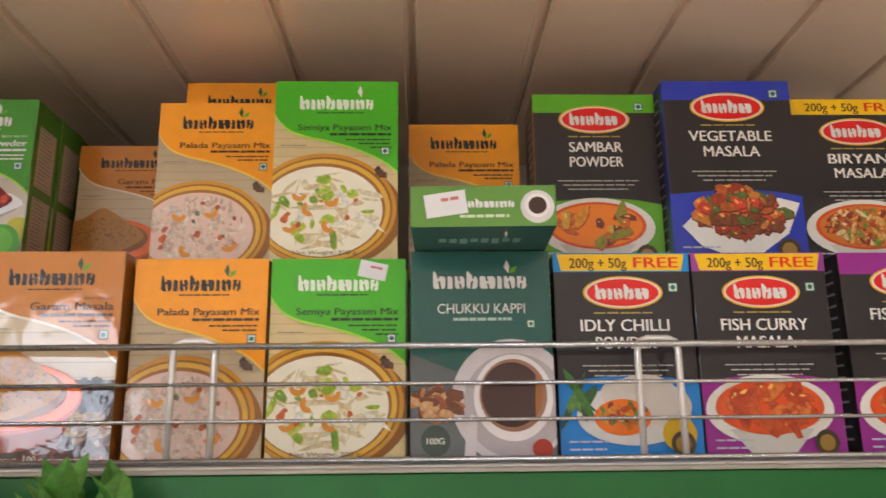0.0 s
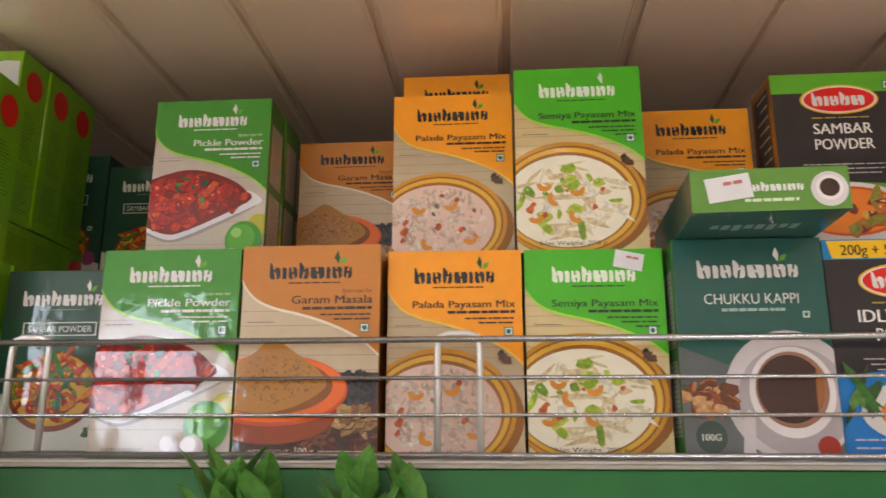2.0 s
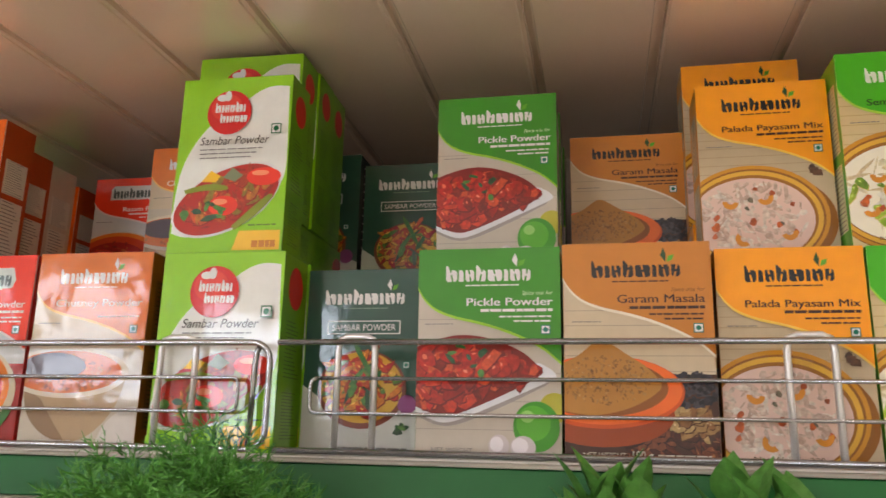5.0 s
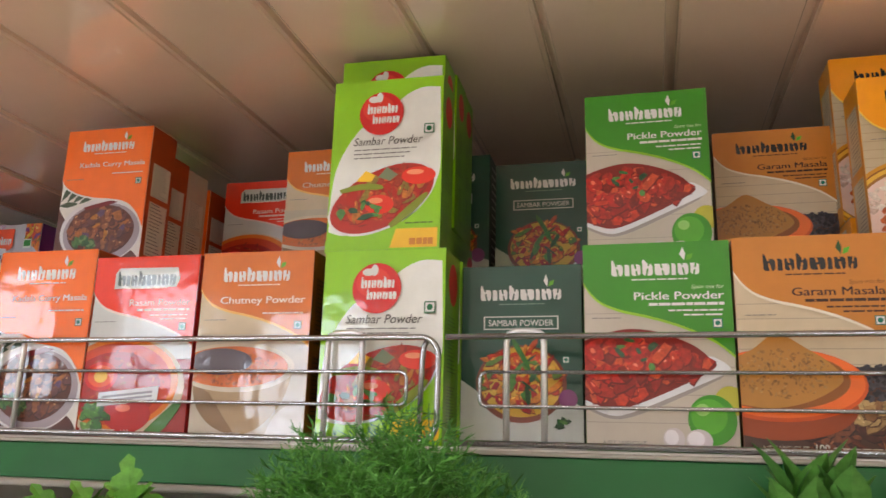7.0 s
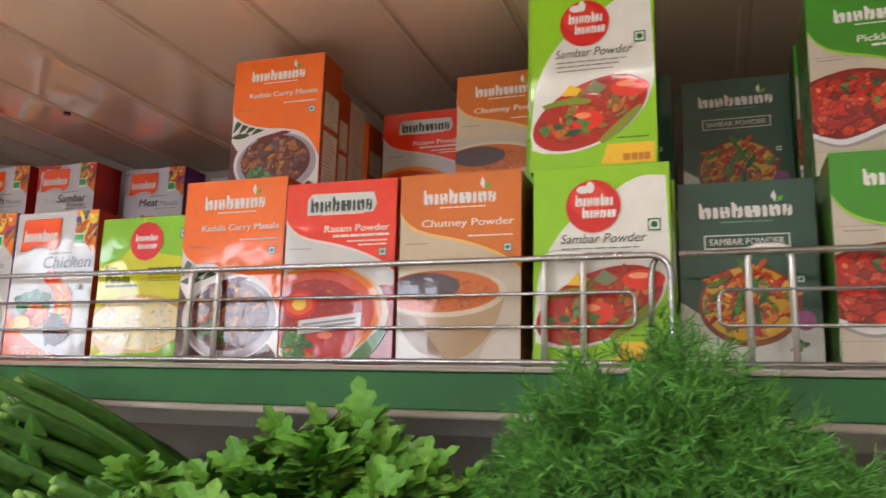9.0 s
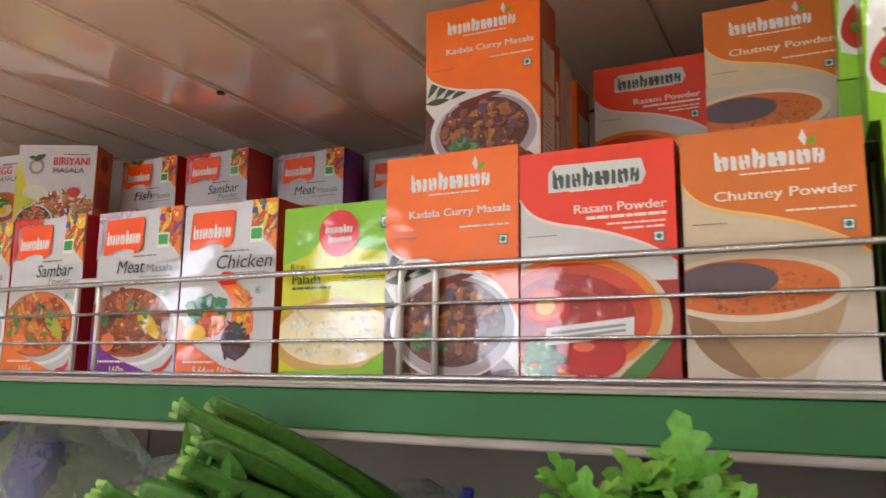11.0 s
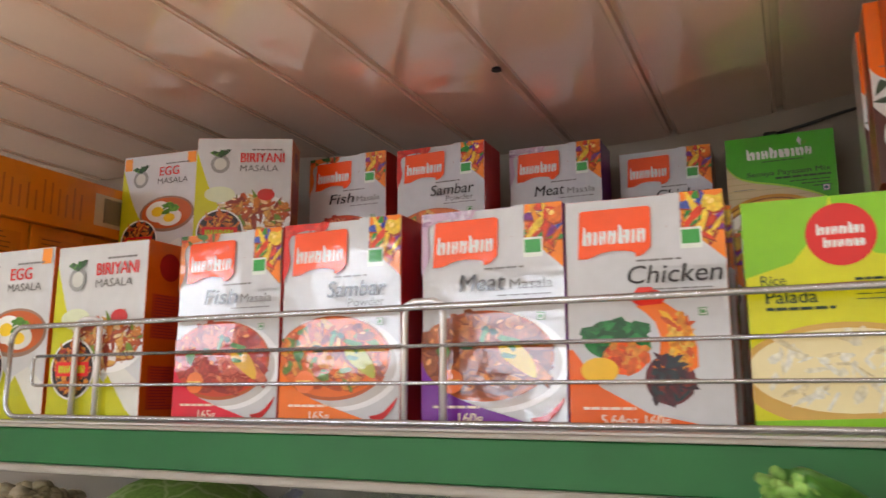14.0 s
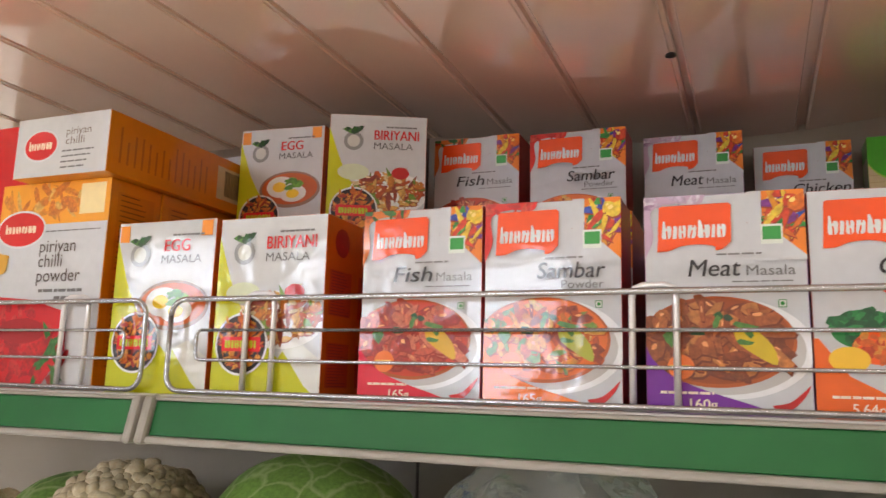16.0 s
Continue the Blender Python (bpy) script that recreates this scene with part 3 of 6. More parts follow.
def picture(p, kind):
    k = p.w / p.h
    if kind == "pickle":
        tagged(p.shape("board_print", [rect(0, 0.13 * q, 1, 0.13 * q + 0.004) for q in range(1, 6)], ink(172, 162, 150)), kind="stuff")
        p.shape("dish_side", [smooth([(0, 0.21), (0.16, 0.165), (0.30, 0.175), (0.6, 0.26), (0.93, 0.36), (0.95, 0.40), (0.86, 0.44)]) + [(0, 0.5)]], ink(226, 226, 228))
        p.shape("dish_shade", [smooth([(0, 0.195), (0.16, 0.15), (0.32, 0.16), (0.62, 0.245), (0.90, 0.34)]) + smooth([(0.93, 0.36), (0.6, 0.26), (0.30, 0.175), (0.16, 0.165), (0, 0.21)])], ink(160, 152, 148))
        p.shape("pickle_sauce", [smooth([(0, 0.235), (0.16, 0.195), (0.30, 0.205), (0.6, 0.29), (0.86, 0.385), (0.84, 0.43), (0.72, 0.50), (0.5, 0.56), (0.3, 0.575), (0.12, 0.55), (0, 0.52)])], ink(120, 22, 14))
        p.morsels("pickle_chunks", 0.34, 0.43, 0.34, 0.10, 80, 0.056, F_RED, 3, 8, 1.7, ink(104, 18, 14), ink(232, 120, 92))
        p.morsels("pickle_chunks", 0.20, 0.31, 0.20, 0.07, 40, 0.056, F_RED, 4, 8, 1.7, ink(104, 18, 14), ink(232, 110, 84))
        p.morsels("pickle_chunks", 0.58, 0.40, 0.24, 0.065, 50, 0.05, F_RED, 6, 8, 1.7, ink(104, 18, 14), ink(232, 130, 104))
        p.morsels("herb", 0.3, 0.46, 0.3, 0.08, 7, 0.03, F_LEAF, 7, 6, 2.0)
        p.shape("yellow_lime", [oval(0.95, 0.235, 0.10, 0.10 * k)], ink(176, 172, 60))
        p.shape("lime", [oval(0.83, 0.15, 0.155, 0.165 * k)], ink(62, 142, 30))
        p.shape("lime_lit", [oval(0.81, 0.165, 0.115, 0.115 * k)], ink(88, 168, 44))
        p.shape("lime_gleam", [oval(0.77, 0.195, 0.045, 0.04 * k)], ink(150, 204, 110))
        p.shape("garlic", [oval(0.58, 0.06, 0.07, 0.075 * k), oval(0.74, 0.055, 0.085, 0.075 * k)], ink(206, 196, 196))
        p.shape("garlic_lit", [oval(0.565, 0.068, 0.045, 0.05 * k), oval(0.72, 0.063, 0.055, 0.05 * k)], ink(236, 230, 232))
        p.text("NET WEIGHT", 0.12, 0.025, 0.024, GREY, "L")
    elif kind == "garam":
        tagged(p.shape("board_print", [rect(0, 0.40 + 0.07 * q, 1, 0.404 + 0.07 * q) for q in range(5)], ink(176, 160, 140)), kind="stuff")
        p.shape("table_shade", [smooth([(0, 0.2), (0.4, 0.2), (0.7, 0.36), (0.85, 0.385), (1, 0.39)]) + [(1, 0), (0, 0)]], ink(70, 44, 34))
        p.morsels("star_anise", 0.72, 0.07, 0.3, 0.08, 60, 0.045, food("anise", (104, 50, 34), (76, 36, 28), (130, 70, 46)), 5, 6, 3.0, ink(44, 22, 18), ink(170, 110, 76))
        p.morsels("cardamom", 0.86, 0.18, 0.15, 0.06, 40, 0.04, food("pale_pods", (196, 160, 104), (170, 130, 80), (150, 104, 62)), 5, 7, 2.0, ink(80, 50, 32), ink(230, 206, 160))
        p.morsels("peppercorns", 0.84, 0.32, 0.17, 0.075, 170, 0.020, food("pepper", (50, 46, 56), (70, 64, 74), (34, 32, 40)), 6, 7, 1.1)
        p.shape("bowl_side", [oval(0.25, 0.21, 0.47, 0.145)], ink(150, 66, 26))
        p.shape("clay_bowl", [oval(0.26, 0.31, 0.53, 0.165)], ink(206, 88, 30))
        p.shape("clay_bowl_rim", [oval(0.26, 0.318, 0.515, 0.155)], ink(232, 114, 48))
        p.shape("powder_shade", [oval(0.23, 0.328, 0.455, 0.130)], ink(140, 84, 34))
        p.shape("powder", [smooth([(0, 0.22), (0.2, 0.205), (0.42, 0.235), (0.60, 0.30), (0.64, 0.35), (0.55, 0.42), (0.42, 0.48), (0.30, 0.535), (0.25, 0.545), (0.2, 0.53), (0.1, 0.475), (0, 0.44)])], ink(178, 126, 58))
        p.morsels("powder_grain", 0.28, 0.36, 0.30, 0.11, 260, 0.010, food("powder", (170, 118, 52), (192, 140, 70), (160, 110, 46)), 8)
        p.text("NET WEIGHT :", 0.12, 0.018, 0.026, ink(216, 206, 190), "L", width=0.30)
        p.text("100 g", 0.44, 0.018, 0.036, ink(226, 220, 206), "L", bold=0.006, width=0.13)
        p.bars("net_weight", 0.60, 0.94, 0.022, 0.022, ink(206, 196, 180), 3)
    elif kind in ("palada", "semiya"):
        wide = kind == "semiya"
        cu, cv, ru, rv = (0.40, 0.275, 0.485, 0.245) if wide else (0.38, 0.215, 0.46, 0.235)
        p.shape("cloth", [rect(0, 0, 1, 0.85)], ink(212, 192, 146) if wide else ink(190, 172, 142))
        tagged(p.shape("cloth_weave", [rect(0, 0.47 + 0.05 * q, 1, 0.474 + 0.05 * q) for q in range(7)], ink(190, 166, 116) if wide else ink(172, 152, 122)), kind="stuff")
        p.shape("bowl_shade", [oval(cu + 0.05, cv - 0.02, ru + 0.11, rv + 0.05, 44)], ink(136, 88, 26))
        p.shape("brass_bowl", [oval(cu + 0.01, cv + 0.006, ru + 0.095, rv + 0.062, 44)], ink(196, 140, 40))
        p.shape("brass_groove", [oval(cu + 0.008, cv + 0.004, ru + 0.066, rv + 0.043, 44)], ink(140, 92, 28))
        p.shape("brass_rim", [oval(cu + 0.004, cv + 0.002, ru + 0.052, rv + 0.034, 44)], ink(216, 170, 64))
        p.shape("brass_inner", [oval(cu, cv, ru + 0.018, rv + 0.012, 44)], ink(150, 100, 34))
        p.shape("milk_pudding", [oval(cu - 0.004, cv - 0.006, ru, rv, 44)], ink(238, 232, 212) if wide else ink(220, 192, 178))
        rnd = random.Random(12)
        if wide:
            p.morsels("noodle_strands", cu, cv, ru * 0.85, rv * 0.85, 50, 0.05, food("vermicelli", (232, 220, 180), (244, 240, 222), (226, 206, 160)), 4, 6, 3.4)
            p.morsels("pistachios", cu - 0.02, cv - 0.01, ru * 0.80, rv * 0.78, 20, 0.042, food("pistachio", (150, 186, 40), (176, 204, 60), (120, 160, 40)), 14, 8, 1.7, ink(206, 190, 120), ink(206, 226, 120))
            spots = [(0.22, 0.36), (0.47, 0.33), (0.15, 0.19), (0.46, 0.19), (0.30, 0.28)]
        else:
            p.morsels("pudding_grain", cu, cv, ru * 0.86, rv * 0.86, 190, 0.028, F_SWEET, 5, 7, 2.2)
            p.morsels("raisins", cu, cv, ru * 0.8, rv * 0.8, 11, 0.026, food("raisins", (196, 96, 50), (176, 84, 40), (120, 110, 90)), 21, 8, 1.3)
            spots = [(0.22, 0.31), (0.64, 0.13), (0.48, 0.33), (0.30, 0.10)]
        for u, v in spots:
            p.shape("cashew_print", [crescent(u, v, 0.062, rnd.uniform(2.0, 4.2), k)], ink(206, 140, 50))
        p.morsels("red_berries", cu - 0.05, cv, ru * 0.7, rv * 0.6, 6 if wide else 2, 0.03, food("berry", (196, 84, 34), (206, 100, 40)), 33, 9, 1.1)
        p.morsels("cloves", 0.87, 0.475 if wide else 0.47, 0.05, 0.03, 10, 0.03, food("cloves", (70, 44, 30), (100, 64, 40)), 9, 6, 2.4)
        p.text("Net Weight: 200 g", 0.18, 0.035 if wide else 0.02, 0.022, ink(90, 70, 44), "L", width=0.5)
    elif kind == "kadala":
        p.shape("table_shade", [smooth([(0, 0.42), (0.1, 0.33), (0.3, 0.2), (0.7, 0.14), (0.9, 0.1), (1, 0.03)]) + [(1, 0), (0, 0)]], ink(84, 46, 42))
        p.shape("plate", [oval(0.52, 0.245, 0.47, 0.235, 44)], ink(222, 218, 220))
        p.shape("plate_shade", [oval(0.53, 0.235, 0.44, 0.215, 44)], ink(166, 154, 160))
        p.shape("curry", [oval(0.52, 0.25, 0.385, 0.185, 40)], ink(84, 40, 24))
        p.morsels("chickpeas", 0.52, 0.26, 0.35, 0.155, 90, 0.044, F_BEAN, 3, 8, 1.3, ink(52, 26, 20), ink(206, 150, 110))
        p.morsels("onion_pieces", 0.5, 0.29, 0.3, 0.11, 9, 0.05, food("onion_gold", (196, 120, 44), (100, 70, 96), (180, 104, 50)), 5, 8, 1.8)
        p.shape("curry_leaf", [smooth([(0.02 + 0.07 * q, 0.47 - 0.008 * q), (0.05 + 0.08 * q, 0.55 - 0.02 * q), (0.13 + 0.09 * q, 0.585 - 0.03 * q), (0.11 + 0.08 * q, 0.53 - 0.02 * q), (0.02 + 0.07 * q, 0.47 - 0.008 * q)], 3) for q in range(4)]
                + [smooth([(0.0, 0.44), (0.1, 0.465), (0.22, 0.45), (0.1, 0.425), (0, 0.44)], 3)], ink(64, 78, 60))
        p.morsels("coriander", 0.36, 0.16, 0.13, 0.05, 22, 0.035, food("coriander_print", (90, 130, 70), (120, 150, 90), (60, 100, 60)), 13, 7, 1.6)
        p.shape("chilli", [smooth([(0.3, 0.42), (0.5, 0.45), (0.72, 0.475), (0.74, 0.465), (0.56, 0.425), (0.32, 0.40)], 3)], ink(110, 26, 30))
        p.bars("net_weight", 0.1, 0.72, 0.025, 0.02, ink(200, 190, 184), 9)
    elif kind == "rasam":
        p.shape("soup_field", [rect(0, 0, 1, 0.42)], ink(150, 30, 20))
        p.shape("bowl_rim", [oval(0.36, 0.27, 0.60, 0.275, 44)], ink(206, 190, 160))
        p.shape("broth", [oval(0.34, 0.29, 0.56, 0.25, 44)], ink(216, 120, 30))
        p.shape("broth_edge", [oval(0.33, 0.285, 0.51, 0.225, 44)], ink(196, 66, 20))
        p.shape("broth_deep", [oval(0.31, 0.27, 0.43, 0.19, 40)], ink(158, 30, 18))
        p.morsels("broth_bits", 0.36, 0.29, 0.42, 0.17, 60, 0.020, food("broth_bits", (170, 40, 18), (146, 28, 16), (190, 64, 24), (206, 84, 30)), 17, 6, 2.2)
        p.shape("tomato_half", [oval(0.17, 0.325, 0.16, 0.08)], ink(200, 40, 22))
        p.shape("tomato_flesh", [oval(0.17, 0.325, 0.125, 0.06)], ink(226, 90, 36))
        p.shape("tomato_core", [oval(0.17, 0.325, 0.065, 0.035)], ink(246, 196, 80))
        p.shape("tomato", [oval(0.46, 0.12, 0.22, 0.095)], ink(176, 22, 18))
        p.shape("tomato_gleam", [oval(0.42, 0.155, 0.07, 0.02)], ink(226, 110, 80))
        p.morsels("coriander", 0.13, 0.10, 0.12, 0.06, 26, 0.045, food("fresh_coriander", (80, 140, 50), (56, 110, 40), (110, 160, 70)), 4, 7, 1.6, ink(40, 60, 26), ink(150, 190, 110))
        p.shape("green_chilli", [smooth([(0.60, 0.01), (0.74, 0.10), (0.92, 0.20), (0.95, 0.17), (0.82, 0.05), (0.70, 0.0)], 3)], ink(64, 110, 40))
        p.shape("sticker", [[(0.17, 0.16), (0.73, 0.20), (0.735, 0.275), (0.175, 0.235)]], ink(222, 224, 226))
        p.shape("sticker_print", [[(0.21, 0.205 + 0.022 * q), (0.68, 0.238 + 0.022 * q), (0.68, 0.250 + 0.022 * q), (0.21, 0.217 + 0.022 * q)] for q in (-1, 0)], ink(150, 150, 156))
        p.text("NET WEIGHT : 100 g", 0.04, 0.016, 0.026, WHITE, "L", width=0.5)
        p.bars("net_weight", 0.57, 0.9, 0.016, 0.024, WHITE, 3)
    elif kind == "chutney":
        p.shape("cloth", [rect(0, 0, 1, 0.55)], ink(196, 184, 166))
        p.shape("bowl_side", [smooth([(0.0, 0.36), (0.02, 0.22), (0.16, 0.09), (0.4, 0.03), (0.62, 0.07), (0.80, 0.2), (0.88, 0.36)])], ink(176, 150, 116))
        p.shape("bowl_shade", [smooth([(0.0, 0.30), (0.05, 0.17), (0.2, 0.07), (0.4, 0.03), (0.3, 0.12), (0.16, 0.24)])], ink(140, 112, 82))
        p.shape("bowl_rim", [oval(0.36, 0.375, 0.53, 0.13, 44)], ink(214, 200, 178))
        p.shape("chutney", [oval(0.35, 0.378, 0.485, 0.108, 44)], ink(200, 104, 40))
        p.morsels("chutney_grain", 0.38, 0.36, 0.42, 0.085, 120, 0.014, food("chutney_print", (196, 104, 38), (216, 130, 56), (184, 94, 34)), 6)
        p.shape("dark_spice", [oval(0.24, 0.405, 0.28, 0.07)], ink(84, 70, 76))
        p.shape("spoon", [smooth([(0.66, 0.0), (0.72, 0.1), (0.82, 0.17), (1.0, 0.2), (1, 0.0)])], ink(216, 208, 200))
        p.text("NET WEIGHT : 100 g", 0.16, 0.018, 0.022, WHITE, "L", width=0.46)


def pickle(w, h, d=0.036):
    p = sweep_pack("pickle", ink(58, 134, 30), STONE, WHITE, ("Pickle Powder", 0.040), WHITE, ink(74, 128, 36), w, h, d,
                   "green carton with a printed dish of red pickle", edge=ink(150, 196, 60))
    p.side_print(STONE, GREY)
    p.text("Spice mix for", 0.95, 0.765, 0.020, ink(200, 226, 180), "R", shear=0.2)
    return p


def garam(w, h, d=0.036):
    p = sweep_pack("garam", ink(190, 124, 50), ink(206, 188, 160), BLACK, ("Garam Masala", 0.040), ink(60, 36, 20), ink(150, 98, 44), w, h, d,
                   "tan carton with a printed clay bowl of spice powder", edge=ink(236, 226, 206), curve=(0.03, 1.0))
    p.text("Spice mix for", 0.95, 0.765, 0.020, ink(110, 70, 30), "R", shear=0.2)
    return p


def palada(w, h, d=0.036):
    p = sweep_pack("palada", ink(240, 158, 16), ink(190, 170, 138), BLACK, ("Palada Payasam Mix", 0.036), ink(60, 30, 10), ink(222, 150, 24), w, h, d,
                   "yellow carton with a printed bowl of sweet pudding", edge=ink(246, 200, 90))
    p.side_print(ink(206, 190, 160), GREY, False)
    return p


def semiya(w, h, d=0.036):
    p = sweep_pack("semiya", ink(70, 172, 24), ink(216, 196, 150), ink(232, 240, 224), ("Semiya Payasam Mix", 0.036), ink(20, 52, 12), ink(74, 168, 30), w, h, d,
                   "bright green carton with a printed milk pudding bowl", edge=ink(170, 216, 80), curve=(0.02, 0.9), lines=4)
    p.side_print(ink(206, 216, 170), GREY, False)
    return p


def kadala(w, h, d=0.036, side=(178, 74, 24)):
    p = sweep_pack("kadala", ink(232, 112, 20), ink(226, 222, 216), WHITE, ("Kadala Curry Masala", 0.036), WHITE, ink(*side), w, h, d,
                   "orange carton with a printed bowl of chickpea curry", edge=WHITE, curve="kadala", lines=2)
    p.side_print(ink(228, 220, 208), ink(120, 104, 96), True, ((0.50, 0.74), (0.08, 0.46)))
    return p


def rasam(w, h, d=0.036):
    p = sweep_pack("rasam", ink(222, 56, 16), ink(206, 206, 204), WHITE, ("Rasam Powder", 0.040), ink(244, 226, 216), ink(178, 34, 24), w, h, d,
                   "red carton with a printed bowl of tomato soup", outlined=True, edge=ink(234, 220, 214), curve=(0.02, 0.85))
    p.side_print(ink(206, 190, 180), GREY)
    return p


def chutney(w, h, d=0.036):
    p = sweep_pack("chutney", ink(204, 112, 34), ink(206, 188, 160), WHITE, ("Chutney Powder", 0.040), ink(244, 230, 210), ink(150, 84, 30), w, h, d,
                   "orange-brown carton with a printed bowl of chutney", edge=ink(236, 190, 110), curve=(0.02, 0.85), lines=2)
    p.side_print(ink(120, 66, 26), BLACK)
    return p


def sambar_dark(w, h, d=0.036):
    p = Pack("spice_carton", "dark green carton with a printed vegetable bowl", w, h, d, ink(24, 58, 46), ink(34, 74, 60), "spice cartons")
    k = w / h
    p.shape("white_field", [[(0, 0), (1, 0), (1, 0.22), (0.8, 0.27), (0.2, 0.27), (0, 0.36)]], ink(206, 206, 200))
    p.shape("bowl", [oval(0.5, 0.34, 0.37, 0.21)], ink(120, 60, 40))
    p.shape("bowl_gold", [oval(0.5, 0.35, 0.34, 0.19)], ink(206, 160, 60))
    p.morsels("vegetables", 0.5, 0.37, 0.31, 0.16, 110, 0.042, F_SOUP, 5, 7, 2.4, ink(110, 40, 16), ink(246, 190, 90))
    p.morsels("beans", 0.5, 0.38, 0.2, 0.12, 9, 0.055, F_LEAF, 6, 6, 3.0)
    p.shape("onion", [oval(0.88, 0.26, 0.075, 0.075 * k)], ink(140, 70, 120))
    p.morsels("herb", 0.84, 0.12, 0.05, 0.03, 7, 0.035, F_LEAF, 8)
    p.wordmark(0.16, 0.85, 0.80, 0.085, WHITE)
    leaf_logo(p, 0.72, 0.875, 0.8)
    p.bars("tagline", 0.32, 0.7, 0.775, 0.008, ink(120, 150, 130), 3)
    p.shape("title_frame", [rect(0.19, 0.635, 0.81, 0.71)], ink(220, 222, 216))
    p.shape("title_plate", [rect(0.2, 0.641, 0.80, 0.704)], ink(34, 74, 60))
    p.text("SAMBAR POWDER", 0.5, 0.655, 0.036, WHITE, "C", width=0.54)
    p.veg_mark(0.84, 0.45)
    p.side_print(ink(40, 44, 46), ink(200, 200, 196), False, ((0.1, 0.9),))
    p.bars("net_weight", 0.3, 0.9, 0.025, 0.015, GREY, 9)
    return p


def kappi(w, h, d=0.036):
    p = Pack("coffee_carton", "teal carton with a printed cup of black coffee", w, h, d, ink(72, 128, 62), ink(28, 84, 78), "spice cartons")
    k = w / h
    p.shape("hill_print", [[(0, 0.33), (0, 0.5), (0.15, 0.46), (0.3, 0.42), (0.45, 0.4), (0.6, 0.36), (0.6, 0.3)]], ink(90, 96, 98))
    p.shape("cloth", [rect(0, 0, 1, 0.32)], ink(98, 104, 106))
    p.shape("saucer", [oval(0.70, 0.28, 0.42, 0.36 * 0.8)], ink(206, 200, 202))
    p.shape("saucer_shade", [oval(0.72, 0.26, 0.36, 0.24)], ink(176, 168, 172))
    cup = p.shape("cup", [oval(0.71, 0.295, 0.275, 0.20)], ink(228, 224, 224))
    p.shape("cup_inner", [oval(0.71, 0.305, 0.235, 0.168)], ink(150, 110, 90), cup)
    p.shape("coffee", [oval(0.70, 0.308, 0.212, 0.15)], ink(62, 36, 34), cup)
    p.shape("coffee_edge", [smooth([(0.86, 0.21), (0.905, 0.27), (0.91, 0.34), (0.875, 0.40), (0.865, 0.34), (0.86, 0.27)], 3)], ink(150, 96, 50), cup)
    p.shape("spoon", [[(0.36, 0.0), (0.44, 0.0), (0.46, 0.2), (0.42, 0.22), (0.39, 0.2)]], ink(210, 204, 206))
    p.morsels("ginger", 0.16, 0.27, 0.16, 0.075, 40, 0.05, food("ginger", (190, 120, 70), (160, 84, 46), (210, 160, 110), (120, 66, 40)), 4)
    p.shape("stamp", [oval(0.17, 0.1, 0.1, 0.07), ], ink(60, 76, 70))
    p.text("100G", 0.17, 0.085, 0.03, ink(210, 210, 204), "C", bold=0.008)
    p.shape("badge", [oval(0.9, 0.06, 0.07, 0.045)], ink(160, 50, 36))
    p.wordmark(0.16, 0.84, 0.81, 0.085, WHITE)
    leaf_logo(p, 0.70, 0.885, 0.8)
    p.text("CHUKKU KAPPI", 0.5, 0.69, 0.05, ink(216, 222, 216), "C", width=0.62)
    p.bars("subtitle", 0.3, 0.72, 0.655, 0.02, ink(160, 190, 180), 3)
    p.veg_mark(0.82, 0.62)
    p.side_print(ink(190, 196, 180), GREY, False)
    return p


